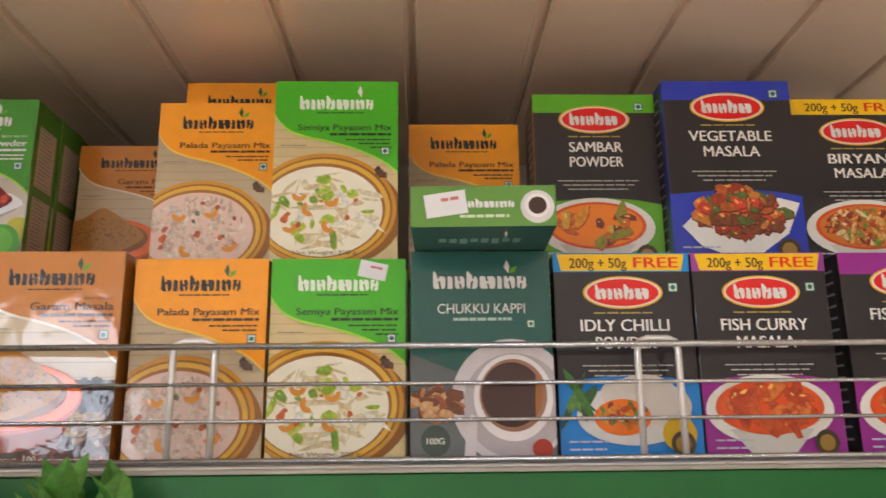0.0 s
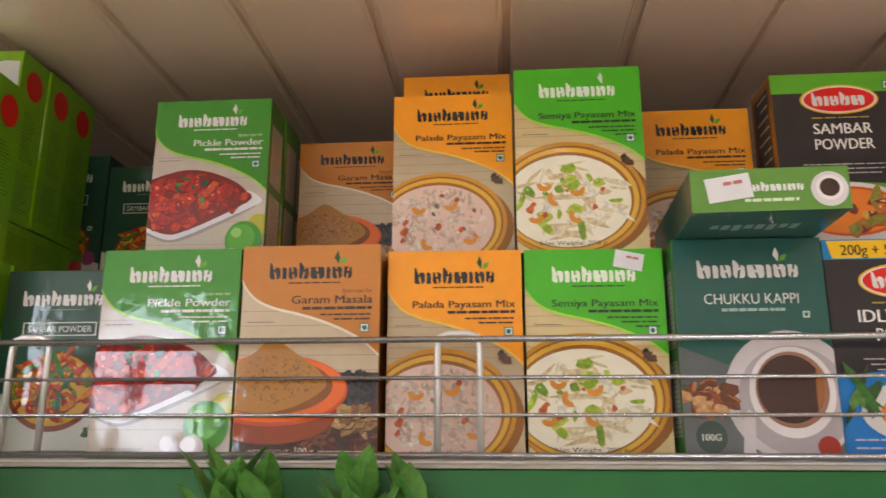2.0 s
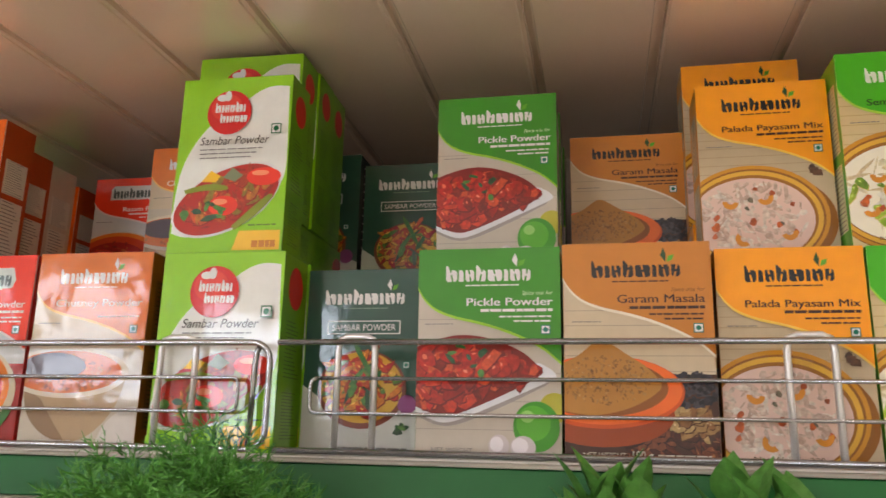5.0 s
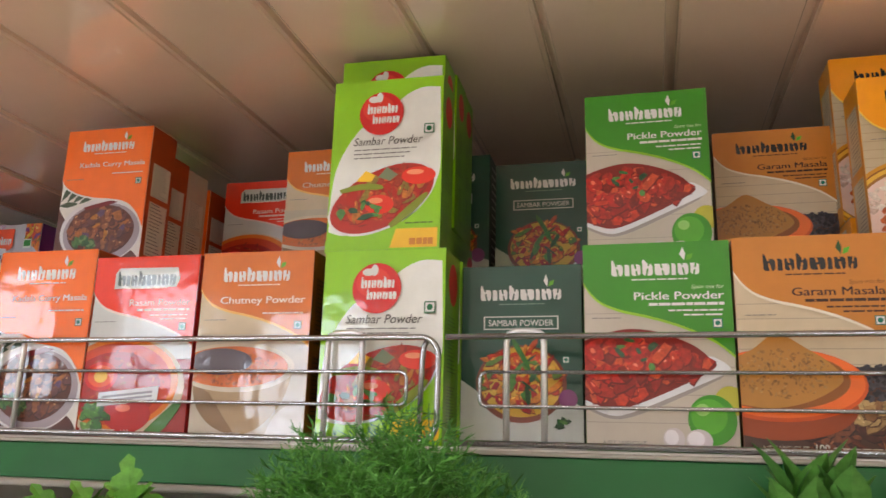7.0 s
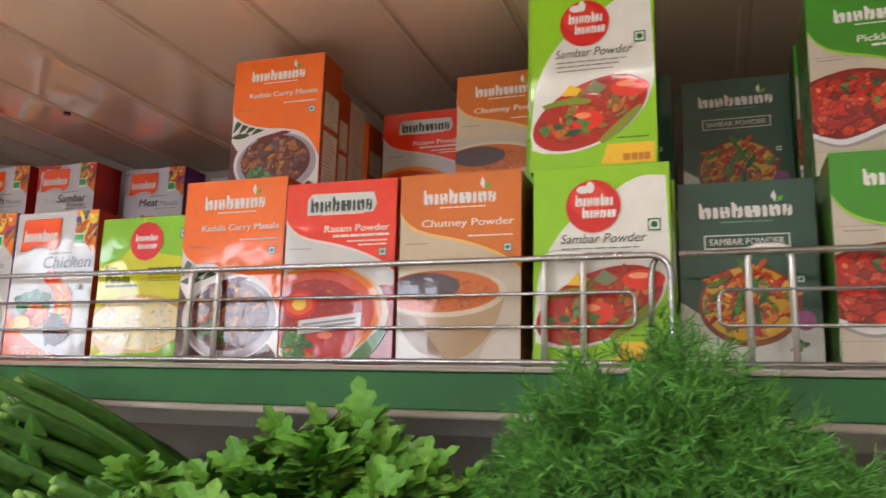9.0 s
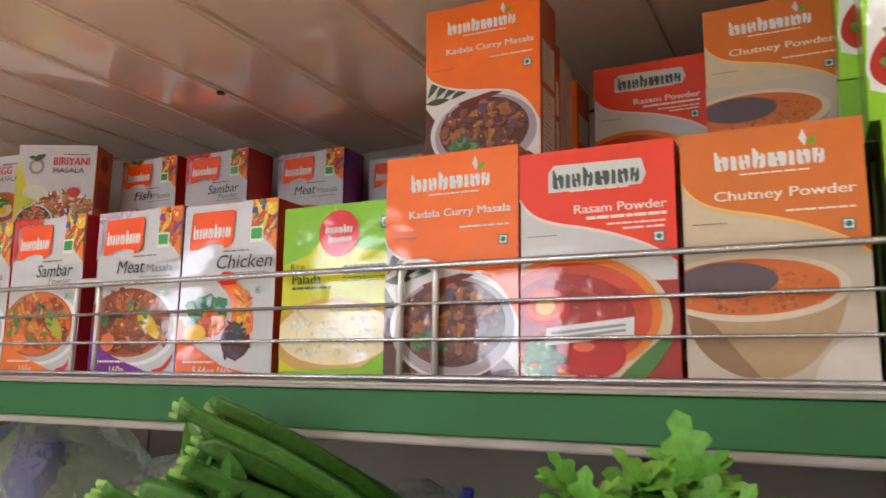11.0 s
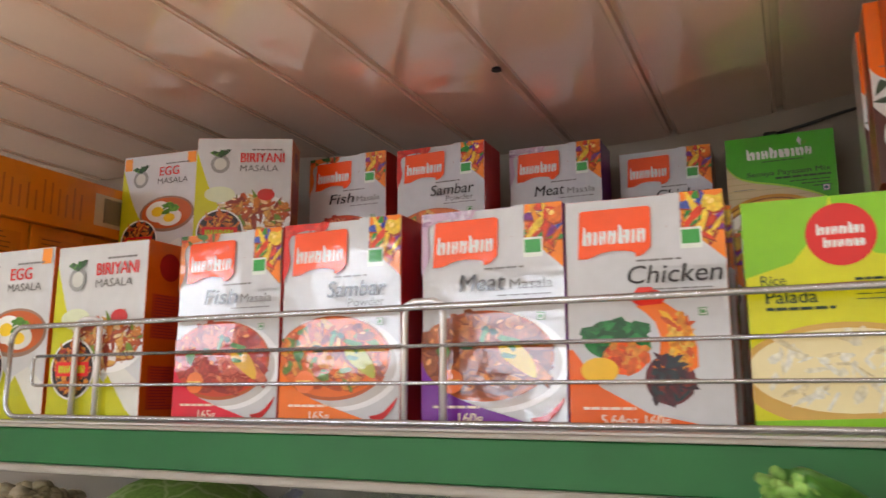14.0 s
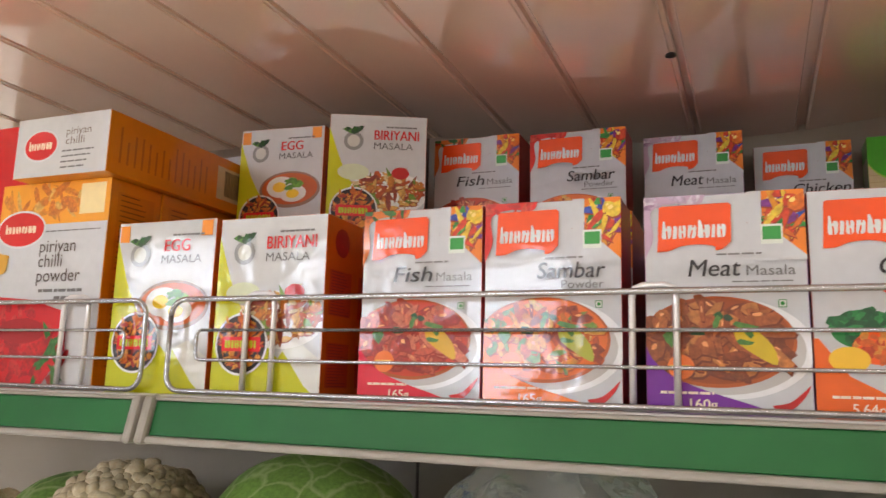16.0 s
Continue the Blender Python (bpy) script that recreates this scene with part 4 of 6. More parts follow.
def oval_pack(w, h, title, top, band, dish, label, offer=False, d=0.042, bowl=(0.47, 0.23), side=None):
    """A black carton with a red oval emblem and a coloured band at its foot."""
    p = Pack("masala_carton", label, w, h, d, side or ink(30, 26, 28), ink(38, 34, 38), "masala cartons")
    if band:
        p.shape("foot_band", [[(0, 0), (1, 0), (1, 0.36), (0.8, 0.385), (0.5, 0.40), (0, 0.37)]], band)
    if offer:
        p.shape("offer_edge", [rect(0, 0.905, 1, 1)], top)
        p.shape("offer_strip", [[(0.06, 0.91), (0.94, 0.91), (0.97, 0.995), (0.03, 0.995)]], ink(240, 196, 20))
        p.text("200g + 50g", 0.12, 0.925, 0.052, ink(60, 30, 10), "L", bold=0.008, width=0.42)
        p.text("FREE", 0.92, 0.925, 0.056, ink(214, 50, 16), "R", bold=0.01, width=0.33)
    else:
        p.shape("top_band", [rect(0, 0.89, 1, 1)], top)
    v = 0.80 if offer else 0.85
    p.shape("emblem_rim", [oval(0.5, v, 0.29, 0.082)], ink(226, 180, 40))
    p.shape("emblem_white", [oval(0.5, v, 0.275, 0.074)], WHITE)
    emblem = p.shape("emblem", [oval(0.5, v, 0.262, 0.068)], ink(214, 30, 24))
    p.wordmark(0.30, 0.70, v - 0.034, 0.075, WHITE, (0, 3), 5, parent=emblem)
    p.bars("ribbon_print", 0.28, 0.72, v - 0.105, 0.010, ink(170, 150, 80), 2)
    v -= 0.19
    for i, line in enumerate(title):
        p.text(line, 0.5, v - 0.085 * i, 0.06, ink(240, 238, 234), "C", bold=0.008, width=min(0.64, 0.072 * len(line)))
    v -= 0.085 * len(title)
    for i in range(3):
        p.bars("small_print", 0.18 + 0.04 * i, 0.84 - 0.05 * i, v - 0.0 - 0.024 * i, 0.008, ink(190, 186, 182), 4 + i)
    p.veg_mark(0.83, 0.90 if not offer else 0.80, 0.07)
    cu, cv = bowl
    if dish == "tray":
        p.shape("white_tray", [[(0.07, 0.20), (0.2, 0.10), (0.4, 0.045), (0.62, 0.045), (0.86, 0.16), (0.97, 0.32), (0.42, 0.42)]], ink(232, 230, 226))
        p.morsels("fried_pieces", 0.5, 0.26, 0.34, 0.11, 90, 0.055, F_FRIED, 3, 7, 1.5, ink(90, 34, 16), ink(240, 160, 90))
        p.morsels("fried_pieces", 0.46, 0.31, 0.2, 0.09, 40, 0.055, F_FRIED, 4, 7, 1.5, ink(90, 34, 16), ink(240, 160, 90))
    elif dish == "idly":
        p.shape("plate", [oval(cu + 0.05, cv - 0.02, 0.4, 0.14)], ink(216, 216, 214))
        p.shape("rice_cake", [oval(0.6, 0.3, 0.24, 0.1), oval(0.75, 0.25, 0.18, 0.1), oval(0.45, 0.31, 0.16, 0.07)], ink(214, 206, 198))
        p.shape("chutney", [oval(0.44, 0.2, 0.2, 0.085)], ink(224, 116, 26))
        p.morsels("chutney_bits", 0.44, 0.21, 0.16, 0.06, 40, 0.03, F_CURRY, 5)
        p.morsels("palm_leaf", 0.14, 0.28, 0.12, 0.03, 8, 0.07, F_LEAF, 6, 6, 3.0)
        p.shape("cup", [oval(0.83, 0.12, 0.12, 0.08)], ink(206, 170, 40))
    else:
        p.shape("bowl", [oval(cu, cv, 0.46, 0.165)], ink(230, 226, 220))
        p.shape("bowl_foot", [[(cu - 0.3, cv - 0.09), (cu - 0.16, cv - 0.2), (cu + 0.16, cv - 0.2), (cu + 0.3, cv - 0.09)]], ink(206, 202, 196))
        p.shape("gravy", [oval(cu, cv + 0.012, 0.39, 0.13)], ink(206, 84, 24))
        gravy = {"soup": ink(226, 128, 34), "rice": ink(206, 120, 50), "fish": ink(214, 84, 30)}[dish]
        p.shape("gravy_top", [oval(cu, cv + 0.012, 0.36, 0.117)], gravy)
        p.morsels("dish_pieces", cu, cv + 0.012, 0.31, 0.095, {"soup": 16, "rice": 150, "fish": 30}[dish], {"soup": 0.06, "rice": 0.032, "fish": 0.065}[dish],
                  {"soup": F_GOLD, "rice": F_RICE, "fish": F_ROAST}[dish], 6, 7, 1.9, ink(176, 74, 22), ink(246, 190, 110))
    p.shape("seal", [oval(0.85, 0.075, 0.085, 0.06)], ink(60, 48, 26))
    p.shape("seal_ring", [oval(0.85, 0.075, 0.055, 0.038)], ink(150, 118, 50))
    p.bars("serving_note", 0.06, 0.34, 0.085, 0.012, ink(190, 190, 210), 5)
    p.bars("serving_note", 0.06, 0.32, 0.05, 0.012, ink(190, 190, 210), 6)
    p.side_print(ink(48, 44, 48), ink(180, 176, 172), False, ((0.06, 0.95),))
    return p


def flag_pack(w, h, word, second, swoosh, dish, side, label, d=0.040, ring=F_SOUP):
    """A white carton with an orange flag emblem and a ribbon of spice colours."""
    p = Pack("masala_carton", label, w, h, d, side, ink(204, 205, 207), "flag masala cartons")
    if dish == "rooster":
        p.shape("foot_swoosh", [[(0, 0), (0, 0.34), (0.03, 0.34), (0.2, 0.18), (0.5, 0.07), (1, 0.0)]], swoosh)
        p.shape("leafy_print", [oval(0.30, 0.38, 0.20, 0.085)], ink(30, 120, 60))
        p.morsels("greens_leaves", 0.30, 0.39, 0.18, 0.075, 40, 0.05, food("printed_greens", (20, 110, 56), (40, 140, 70), (16, 86, 44)), 4)
        p.shape("carrot", [oval(0.36, 0.30, 0.14, 0.07)], ink(230, 96, 30))
        p.morsels("carrot_pieces", 0.36, 0.31, 0.13, 0.06, 24, 0.04, food("carrot", (232, 104, 34), (210, 70, 24), (240, 150, 60)), 5)
        p.shape("rooster_body", [oval(0.63, 0.21, 0.15, 0.105)], ink(96, 30, 40))
        p.shape("rooster_neck", [[(0.80, 0.26), (0.80, 0.34), (0.77, 0.42), (0.71, 0.485), (0.62, 0.53), (0.52, 0.545), (0.44, 0.52), (0.50, 0.49), (0.555, 0.45), (0.585, 0.39), (0.575, 0.32), (0.53, 0.26), (0.62, 0.23), (0.72, 0.23)]], ink(232, 120, 28))
        p.shape("rooster_gold", [[(0.74, 0.28), (0.735, 0.36), (0.70, 0.43), (0.63, 0.49), (0.58, 0.50), (0.63, 0.44), (0.645, 0.37), (0.63, 0.29), (0.68, 0.25)]], ink(244, 184, 54))
        p.morsels("feathers", 0.70, 0.36, 0.07, 0.12, 60, 0.028, food("neck_feathers", (240, 150, 40), (226, 96, 26), (248, 196, 80)), 7, 6, 2.6)
        p.morsels("feathers", 0.63, 0.21, 0.13, 0.09, 60, 0.035, food("body_feathers", (84, 30, 44), (50, 24, 40), (130, 44, 36), (40, 50, 60)), 8, 6, 2.2)
        p.shape("rooster_comb", [[(0.40, 0.55), (0.46, 0.60), (0.54, 0.60), (0.64, 0.56), (0.60, 0.525), (0.46, 0.52)]], ink(214, 50, 30))
        p.shape("quality_badge", [oval(0.2, 0.25, 0.12, 0.055)], ink(236, 190, 60))
    else:
        p.shape("plate", [oval(0.50, 0.29, 0.52, 0.225, 44)], ink(236, 236, 236))
        p.shape("plate_shade", [oval(0.47, 0.285, 0.50, 0.20, 44)], ink(196, 192, 188))
        p.shape("dish_rim", [oval(0.44, 0.32, 0.48, 0.205, 44)], ink(176, 90, 40))
        p.shape("dish", [oval(0.44, 0.325, 0.46, 0.193, 44)], {"meat": ink(150, 74, 34), "fish": ink(196, 70, 40)}.get(dish, ink(216, 110, 40)))
        big, few = (0.062, 120) if dish != "soup" else (0.045, 120)
        p.morsels("dish_pieces", 0.43, 0.33, 0.42, 0.165, few, big, ring, 9, 8, 2.0, {"meat": ink(112, 52, 26), "fish": ink(150, 50, 30)}.get(dish, ink(176, 84, 34)), ink(232, 160, 104))
        p.shape("garnish", [smooth([(0.55, 0.36), (0.66, 0.38), (0.78, 0.30), (0.80, 0.22), (0.70, 0.25), (0.58, 0.31), (0.55, 0.36)], 3)],
                {"meat": ink(206, 176, 40), "fish": ink(216, 170, 60)}.get(dish, ink(170, 170, 60)))
        p.morsels("herb", 0.42, 0.34, 0.3, 0.10, 9, 0.045, F_LEAF, 8, 7, 2.0)
        p.shape("foot_swoosh", [smooth([(0, 0.30), (0.04, 0.24), (0.16, 0.165), (0.36, 0.105), (0.6, 0.055), (0.86, 0.0)]) + [(0, 0)]], swoosh)
        p.shape("red_chilli", [smooth([(0.76, 0.045), (0.86, 0.06), (0.94, 0.105), (0.985, 0.135), (0.95, 0.085), (0.87, 0.03), (0.79, 0.025), (0.76, 0.045)], 3)], ink(190, 34, 36))
        p.shape("quality_badge", [oval(0.22, 0.205, 0.085, 0.055)], ink(236, 130, 70))
        p.bars("badge_print", 0.15, 0.29, 0.195, 0.025, ink(246, 206, 120), 8)
    if dish != "rooster":
        corner = {"meat": ink(196, 170, 190), "fish": ink(206, 120, 60)}.get(dish, ink(206, 50, 40))
        p.shape("corner_print", [smooth([(0, 0.70), (0.06, 0.80), (0.05, 0.93), (0.2, 0.965), (0.36, 0.955), (0.40, 1.0)]) + [(0, 1)]], corner)
        p.morsels("corner_bits", 0.1, 0.98, 0.26, 0.03, 14, 0.05, {"meat": food("onion_rings", (206, 184, 206), (176, 140, 170), (226, 214, 226)), "fish": food("corner_veg", (60, 110, 50), (214, 110, 40), (190, 60, 30))}.get(dish, food("corner_tomato", (206, 44, 34), (226, 80, 60))), 5, 7, 2.2)
    weight = {"meat": "160g", "fish": "165g", "soup": "165g"}.get(dish, "5.64oz 160g")
    p.text(weight, 0.20 if dish == "rooster" else 0.27, 0.022, 0.045, ink(246, 226, 206), "L", bold=0.008, width=0.42 if dish == "rooster" else 0.17)
    p.bars("net_weight", 0.09, 0.42, 0.085, 0.016, ink(246, 226, 206), 3)
    wave = smooth([(0.555, 0.775), (0.51, 0.745), (0.46, 0.735), (0.445, 0.755), (0.34, 0.765), (0.24, 0.758), (0.16, 0.738), (0.085, 0.735)], 4)
    flag = p.shape("flag_emblem", [[(0.10, 0.945), (0.12, 0.952), (0.54, 0.955), (0.56, 0.945)] + wave], ink(246, 88, 22))
    p.wordmark(0.115, 0.53, 0.795, 0.085, WHITE, (0, 4), 7, 0.12, flag)
    p.shape("ribbon_field", [[(0.745, 1.0), (0.745, 0.80), (0.86, 0.79), (1.0, 0.70), (1.0, 1.0)]], ink(226, 130, 40))
    p.morsels("spice_ribbon", 0.88, 0.895, 0.10, 0.085, 46, 0.06, F_RAIN, 3, 7, 2.6, ink(150, 60, 30), ink(246, 216, 130))
    p.shape("ribbon_edge", [rect(0.66, 0.68, 0.742, 1.0)], ink(204, 205, 207))
    p.shape("ribbon_foot", [[(0.742, 0.68), (1.0, 0.68), (1.0, 0.70), (0.87, 0.782), (0.742, 0.795)]], ink(204, 205, 207))
    p.shape("green_label", [rect(0.735, 0.755, 0.865, 0.845)], ink(226, 232, 222))
    p.shape("label_inset", [rect(0.745, 0.775, 0.855, 0.835)], ink(60, 150, 70))
    p.bars("small_print", 0.46, 0.74, 0.71, 0.012, GREY, 5)
    p.text(word, 0.28 if second else 0.40, 0.615, 0.082, ink(44, 40, 42), "L", shear=0.18, bold=0.004, width=0.082 * len(word))
    if second:
        p.text(second, 0.93, 0.615, 0.048, GREY, "R", width=0.29)
    if word == "Sambar":
        p.text("Powder", 0.88, 0.565, 0.042, GREY, "R", width=0.30)
    p.bars("small_print", 0.55, 0.92, 0.545 if word == "Sambar" else 0.585, 0.008, GREY, 6)
    p.veg_mark(0.82, 0.47, 0.05, ink(50, 130, 60))
    return p


def horse_pack(w, h, d=0.036):
    p = Pack("masala_carton", "lime green carton with a printed sambar bowl", w, h, d, ink(112, 164, 26), ink(142, 196, 24), "lime masala cartons")
    k = w / h
    p.shape("white_field", [smooth([(0.02, 0.12), (0.02, 0.30), (0.06, 0.48), (0.16, 0.62), (0.30, 0.73), (0.52, 0.82), (0.68, 0.90), (0.82, 0.935), (0.97, 0.93)]) + smooth([(0.985, 0.62), (0.985, 0.46), (0.94, 0.37), (0.84, 0.29), (0.5, 0.2), (0.2, 0.1), (0.02, 0.12)])], ink(232, 232, 226))
    def leaning(ru, rv):
        return [(u, v + 0.20 * (u - 0.48)) for u, v in oval(0.48, 0.30, ru, rv, 44)]

    p.shape("dish_white", [leaning(0.475, 0.185)], WHITE)
    p.shape("dish", [leaning(0.455, 0.172)], ink(170, 36, 14))
    p.morsels("broth_bits", 0.48, 0.31, 0.40, 0.14, 60, 0.03, food("sambar_broth", (186, 50, 18), (204, 76, 24), (160, 36, 14)), 5, 7, 2.2, tilt=0.2)
    p.morsels("vegetables", 0.48, 0.30, 0.36, 0.12, 40, 0.05, food("sambar_pieces", (214, 84, 30), (196, 50, 24), (206, 120, 40), (150, 120, 40), (184, 60, 24)), 6, 8, 1.9, ink(134, 30, 14), ink(240, 150, 84), 0.2)
    for u, v, ru, rv in ((0.46, 0.265, 0.13, 0.055), (0.80, 0.42, 0.15, 0.05)):
        piece = p.shape("tomato_slice", [oval(u, v, ru, rv)], ink(222, 56, 30))
        p.shape("gleam", [oval(u - 0.03, v + rv * 0.4, ru * 0.5, rv * 0.3)], ink(246, 150, 110), piece)
    p.shape("potato", [[(0.25, 0.40), (0.33, 0.46), (0.42, 0.43), (0.38, 0.395)]], ink(236, 190, 50))
    p.shape("brinjal", [[(0.44, 0.42), (0.52, 0.475), (0.62, 0.43), (0.55, 0.395)]], ink(120, 124, 92))
    p.shape("bean_pod", [smooth([(0.10, 0.355), (0.3, 0.385), (0.47, 0.375), (0.48, 0.35), (0.3, 0.35), (0.12, 0.335)], 3),
                         smooth([(0.55, 0.15), (0.7, 0.24), (0.86, 0.32), (0.88, 0.295), (0.74, 0.2), (0.58, 0.13)], 3)], ink(130, 140, 40))
    p.morsels("herb", 0.3, 0.22, 0.2, 0.06, 10, 0.04, F_LEAF, 8, 7, 1.6)
    p.shape("foot_green", [[(0, 0), (1, 0), (1, 0.43)] + smooth([(0.97, 0.40), (0.90, 0.30), (0.76, 0.20), (0.55, 0.115), (0.32, 0.075), (0, 0.07)])], ink(142, 196, 24))
    p.shape("yellow_patch", [[(0.57, 0.02), (0.98, 0.02), (0.98, 0.125), (0.62, 0.125)]], ink(236, 190, 50))
    p.bars("net_weight", 0.74, 0.95, 0.035, 0.05, ink(200, 130, 40), 9)
    p.bars("small_print", 0.70, 0.95, 0.15, 0.012, ink(90, 120, 20), 10)
    p.shape("emblem", [oval(0.45, 0.79, 0.20, 0.20 * k)], ink(200, 32, 28))
    p.shape("emblem_gleam", [oval(0.42, 0.82, 0.14, 0.12 * k)], ink(214, 60, 44))
    p.wordmark(0.32, 0.60, 0.79, 0.06, WHITE, (0, 4), 6, 0.1)
    p.wordmark(0.37, 0.62, 0.73, 0.055, WHITE, (0,), 5, 0.1)
    p.shape("emblem_figure", [oval(0.38, 0.875, 0.05, 0.02), oval(0.43, 0.885, 0.03, 0.03)], WHITE)
    p.text("Sambar Powder", 0.52, 0.605, 0.048, ink(60, 56, 50), "C", shear=0.25, width=0.62)
    for i in range(3):
        p.bars("small_print", 0.22, 0.78 - 0.05 * i, 0.575 - 0.024 * i, 0.008, GREY, 5 + i)
    p.veg_mark(0.84, 0.655, 0.09, ink(20, 100, 60))
    bm = bmesh.new()
    vs = [bm.verts.new((w / 2 + 0.0002, d * (0.5 + 0.30 * math.cos(a)), h * 0.83 + d * 0.34 * math.sin(a))) for a in (2 * math.pi * q / 24 for q in range(24))]
    bm.faces.new(vs)
    part("side_emblem", bm, ink(200, 32, 28), p.ob)
    p.side_print(ink(112, 164, 26), ink(56, 92, 16), True, ((0.06, 0.30), (0.36, 0.66)))
    return p


def rice_pack(w, h, d=0.036):
    p = Pack("pudding_carton", "lime and yellow carton with a printed rice pudding", w, h, d, ink(120, 170, 26), ink(206, 206, 20), "lime masala cartons")
    p.shape("green_top", [[(0, 0.66), (0.25, 0.72), (0.4, 0.86), (0.46, 1), (0, 1)]], ink(130, 186, 28))
    p.shape("green_top", [[(0.46, 1), (0.5, 0.86), (0.66, 0.74), (1, 0.70), (1, 1)]], ink(132, 190, 26))
    p.shape("bowl", [oval(0.48, 0.24, 0.56, 0.22)], ink(206, 168, 90))
    p.shape("pudding", [oval(0.48, 0.26, 0.5, 0.175)], ink(238, 226, 180))
    p.morsels("pudding_grain", 0.48, 0.27, 0.44, 0.15, 60, 0.035, food("rice_pudding", (246, 238, 206), (240, 226, 180), (250, 246, 226)), 7, 6, 3.0)
    p.shape("foot_green", [[(0, 0), (1, 0), (1, 0.2), (0.7, 0.07), (0, 0.05)]], ink(132, 190, 26))
    p.shape("emblem", [oval(0.5, 0.83, 0.175, 0.135)], ink(206, 36, 32))
    p.wordmark(0.38, 0.62, 0.83, 0.05, WHITE, (0, 4), 6, 0.1)
    p.wordmark(0.41, 0.62, 0.775, 0.045, WHITE, (0,), 5, 0.1)
    p.text("Rice", 0.08, 0.625, 0.045, ink(30, 60, 24), "L")
    p.text("Palada", 0.10, 0.545, 0.06, ink(30, 60, 24), "L", bold=0.008)
    p.bars("small_print", 0.1, 0.45, 0.515, 0.018, ink(30, 60, 24), 3)
    p.bars("small_print", 0.55, 0.92, 0.63, 0.016, ink(30, 60, 24), 4)
    for i in range(3):
        p.bars("small_print", 0.55, 0.92, 0.59 - 0.02 * i, 0.006, ink(60, 90, 30), 5 + i)
    p.veg_mark(0.86, 0.84, 0.085)
    p.side_print(ink(206, 206, 30), ink(70, 110, 20), False, ((0.1, 0.9),))
    return p


def seal_pack(w, h, word, egg, d=0.040):
    p = Pack("masala_carton", "white and yellow-green carton with an orange side", w, h, d, ink(196, 96, 20), ink(208, 209, 208), "seal masala cartons")
    k = w / h
    p.shape("yellow_wedge", [[(0, 0), (0, 0.90)] + smooth([(0.0, 0.90), (0.06, 0.78), (0.16, 0.60), (0.32, 0.42), (0.6, 0.22), (0.9, 0.0)])], ink(196, 196, 20))
    p.shape("white_swirl", [[(0.66, 0.0), (0.62, 0.24), (0.8, 0.3), (1, 0.2), (1, 0)]], ink(222, 222, 214))
    p.shape("yellow_foot", [[(0, 0), (0.98, 0), (0.86, 0.07), (0.66, 0.25), (0.5, 0.1), (0, 0.2)]], ink(190, 190, 24))
    if egg:
        p.shape("bowl", [oval(0.62, 0.50, 0.36, 0.145)], ink(150, 120, 100))
        p.shape("gravy", [oval(0.62, 0.505, 0.33, 0.125)], ink(190, 96, 40))
        p.shape("egg_white", [oval(0.52, 0.52, 0.17, 0.085), oval(0.66, 0.47, 0.16, 0.07)], ink(238, 236, 226))
        p.shape("egg_yolk", [oval(0.50, 0.52, 0.08, 0.04), oval(0.66, 0.465, 0.075, 0.035)], ink(240, 206, 50))
        p.morsels("herb", 0.62, 0.55, 0.12, 0.04, 12, 0.04, food("light_herb", (120, 180, 50), (90, 150, 40)), 4)
        p.shape("orange_tab", [rect(0.02, 0.88, 0.12, 0.98)], ink(232, 150, 60))
        p.shape("orange_tab", [rect(0.86, 0.90, 0.97, 0.99)], ink(232, 150, 60))
    else:
        p.shape("plate", [oval(0.62, 0.42, 0.40, 0.16)], ink(240, 240, 236))
        p.morsels("rice", 0.62, 0.44, 0.34, 0.13, 130, 0.045, F_RICE, 5, 6, 2.4, ink(150, 80, 40), ink(246, 226, 180))
        p.shape("side_bowl", [oval(0.26, 0.57, 0.16, 0.06)], ink(216, 222, 190))
        p.shape("dip_bowl", [oval(0.74, 0.57, 0.09, 0.045)], ink(190, 40, 40))
    p.shape("fruit_emblem", [oval(0.25, 0.80, 0.10, 0.10 * k)], ink(150, 150, 146))
    p.shape("fruit_inner", [oval(0.25, 0.80, 0.065, 0.065 * k)], ink(206, 206, 196))
    p.morsels("fruit_leaf", 0.25, 0.885, 0.07, 0.018, 6, 0.04, F_LEAF, 5)
    p.text(word, 0.50 if egg else 0.46, 0.815, 0.075, ink(206, 44, 44), "L", bold=0.01, width=0.26 if egg else 0.46)
    p.text("MASALA", 0.48 if egg else 0.46, 0.745, 0.05, ink(100, 98, 96), "L", width=0.4)
    p.bars("small_print", 0.58, 0.9, 0.905, 0.016, GREY, 4)
    p.shape("round_seal", [oval(0.28, 0.285, 0.245, 0.245 * k)], ink(232, 230, 224))
    p.shape("seal_dark", [oval(0.28, 0.285, 0.228, 0.228 * k)], ink(40, 26, 20))
    p.morsels("seal_ornament", 0.28, 0.285, 0.20, 0.20 * k, 110, 0.028, F_ORN, 6, 6, 2.6)
    p.shape("seal_plate", [rect(0.10, 0.245, 0.46, 0.325)], ink(206, 30, 26))
    p.wordmark(0.13, 0.43, 0.262, 0.06, ink(180, 190, 40), (), 6)
    p.side_print(ink(180, 70, 40), ink(120, 30, 60), True, ((0.06, 0.3), (0.45, 0.7)))
    bm = bmesh.new()
    bm.faces.new([bm.verts.new((w / 2 + 0.0002, d * (0.5 + 0.24 * math.cos(a)), h * 0.86 + d * 0.24 * math.sin(a))) for a in (2 * math.pi * q / 24 for q in range(24))])
    part("side_emblem", bm, ink(150, 30, 26), p.ob)
    return p


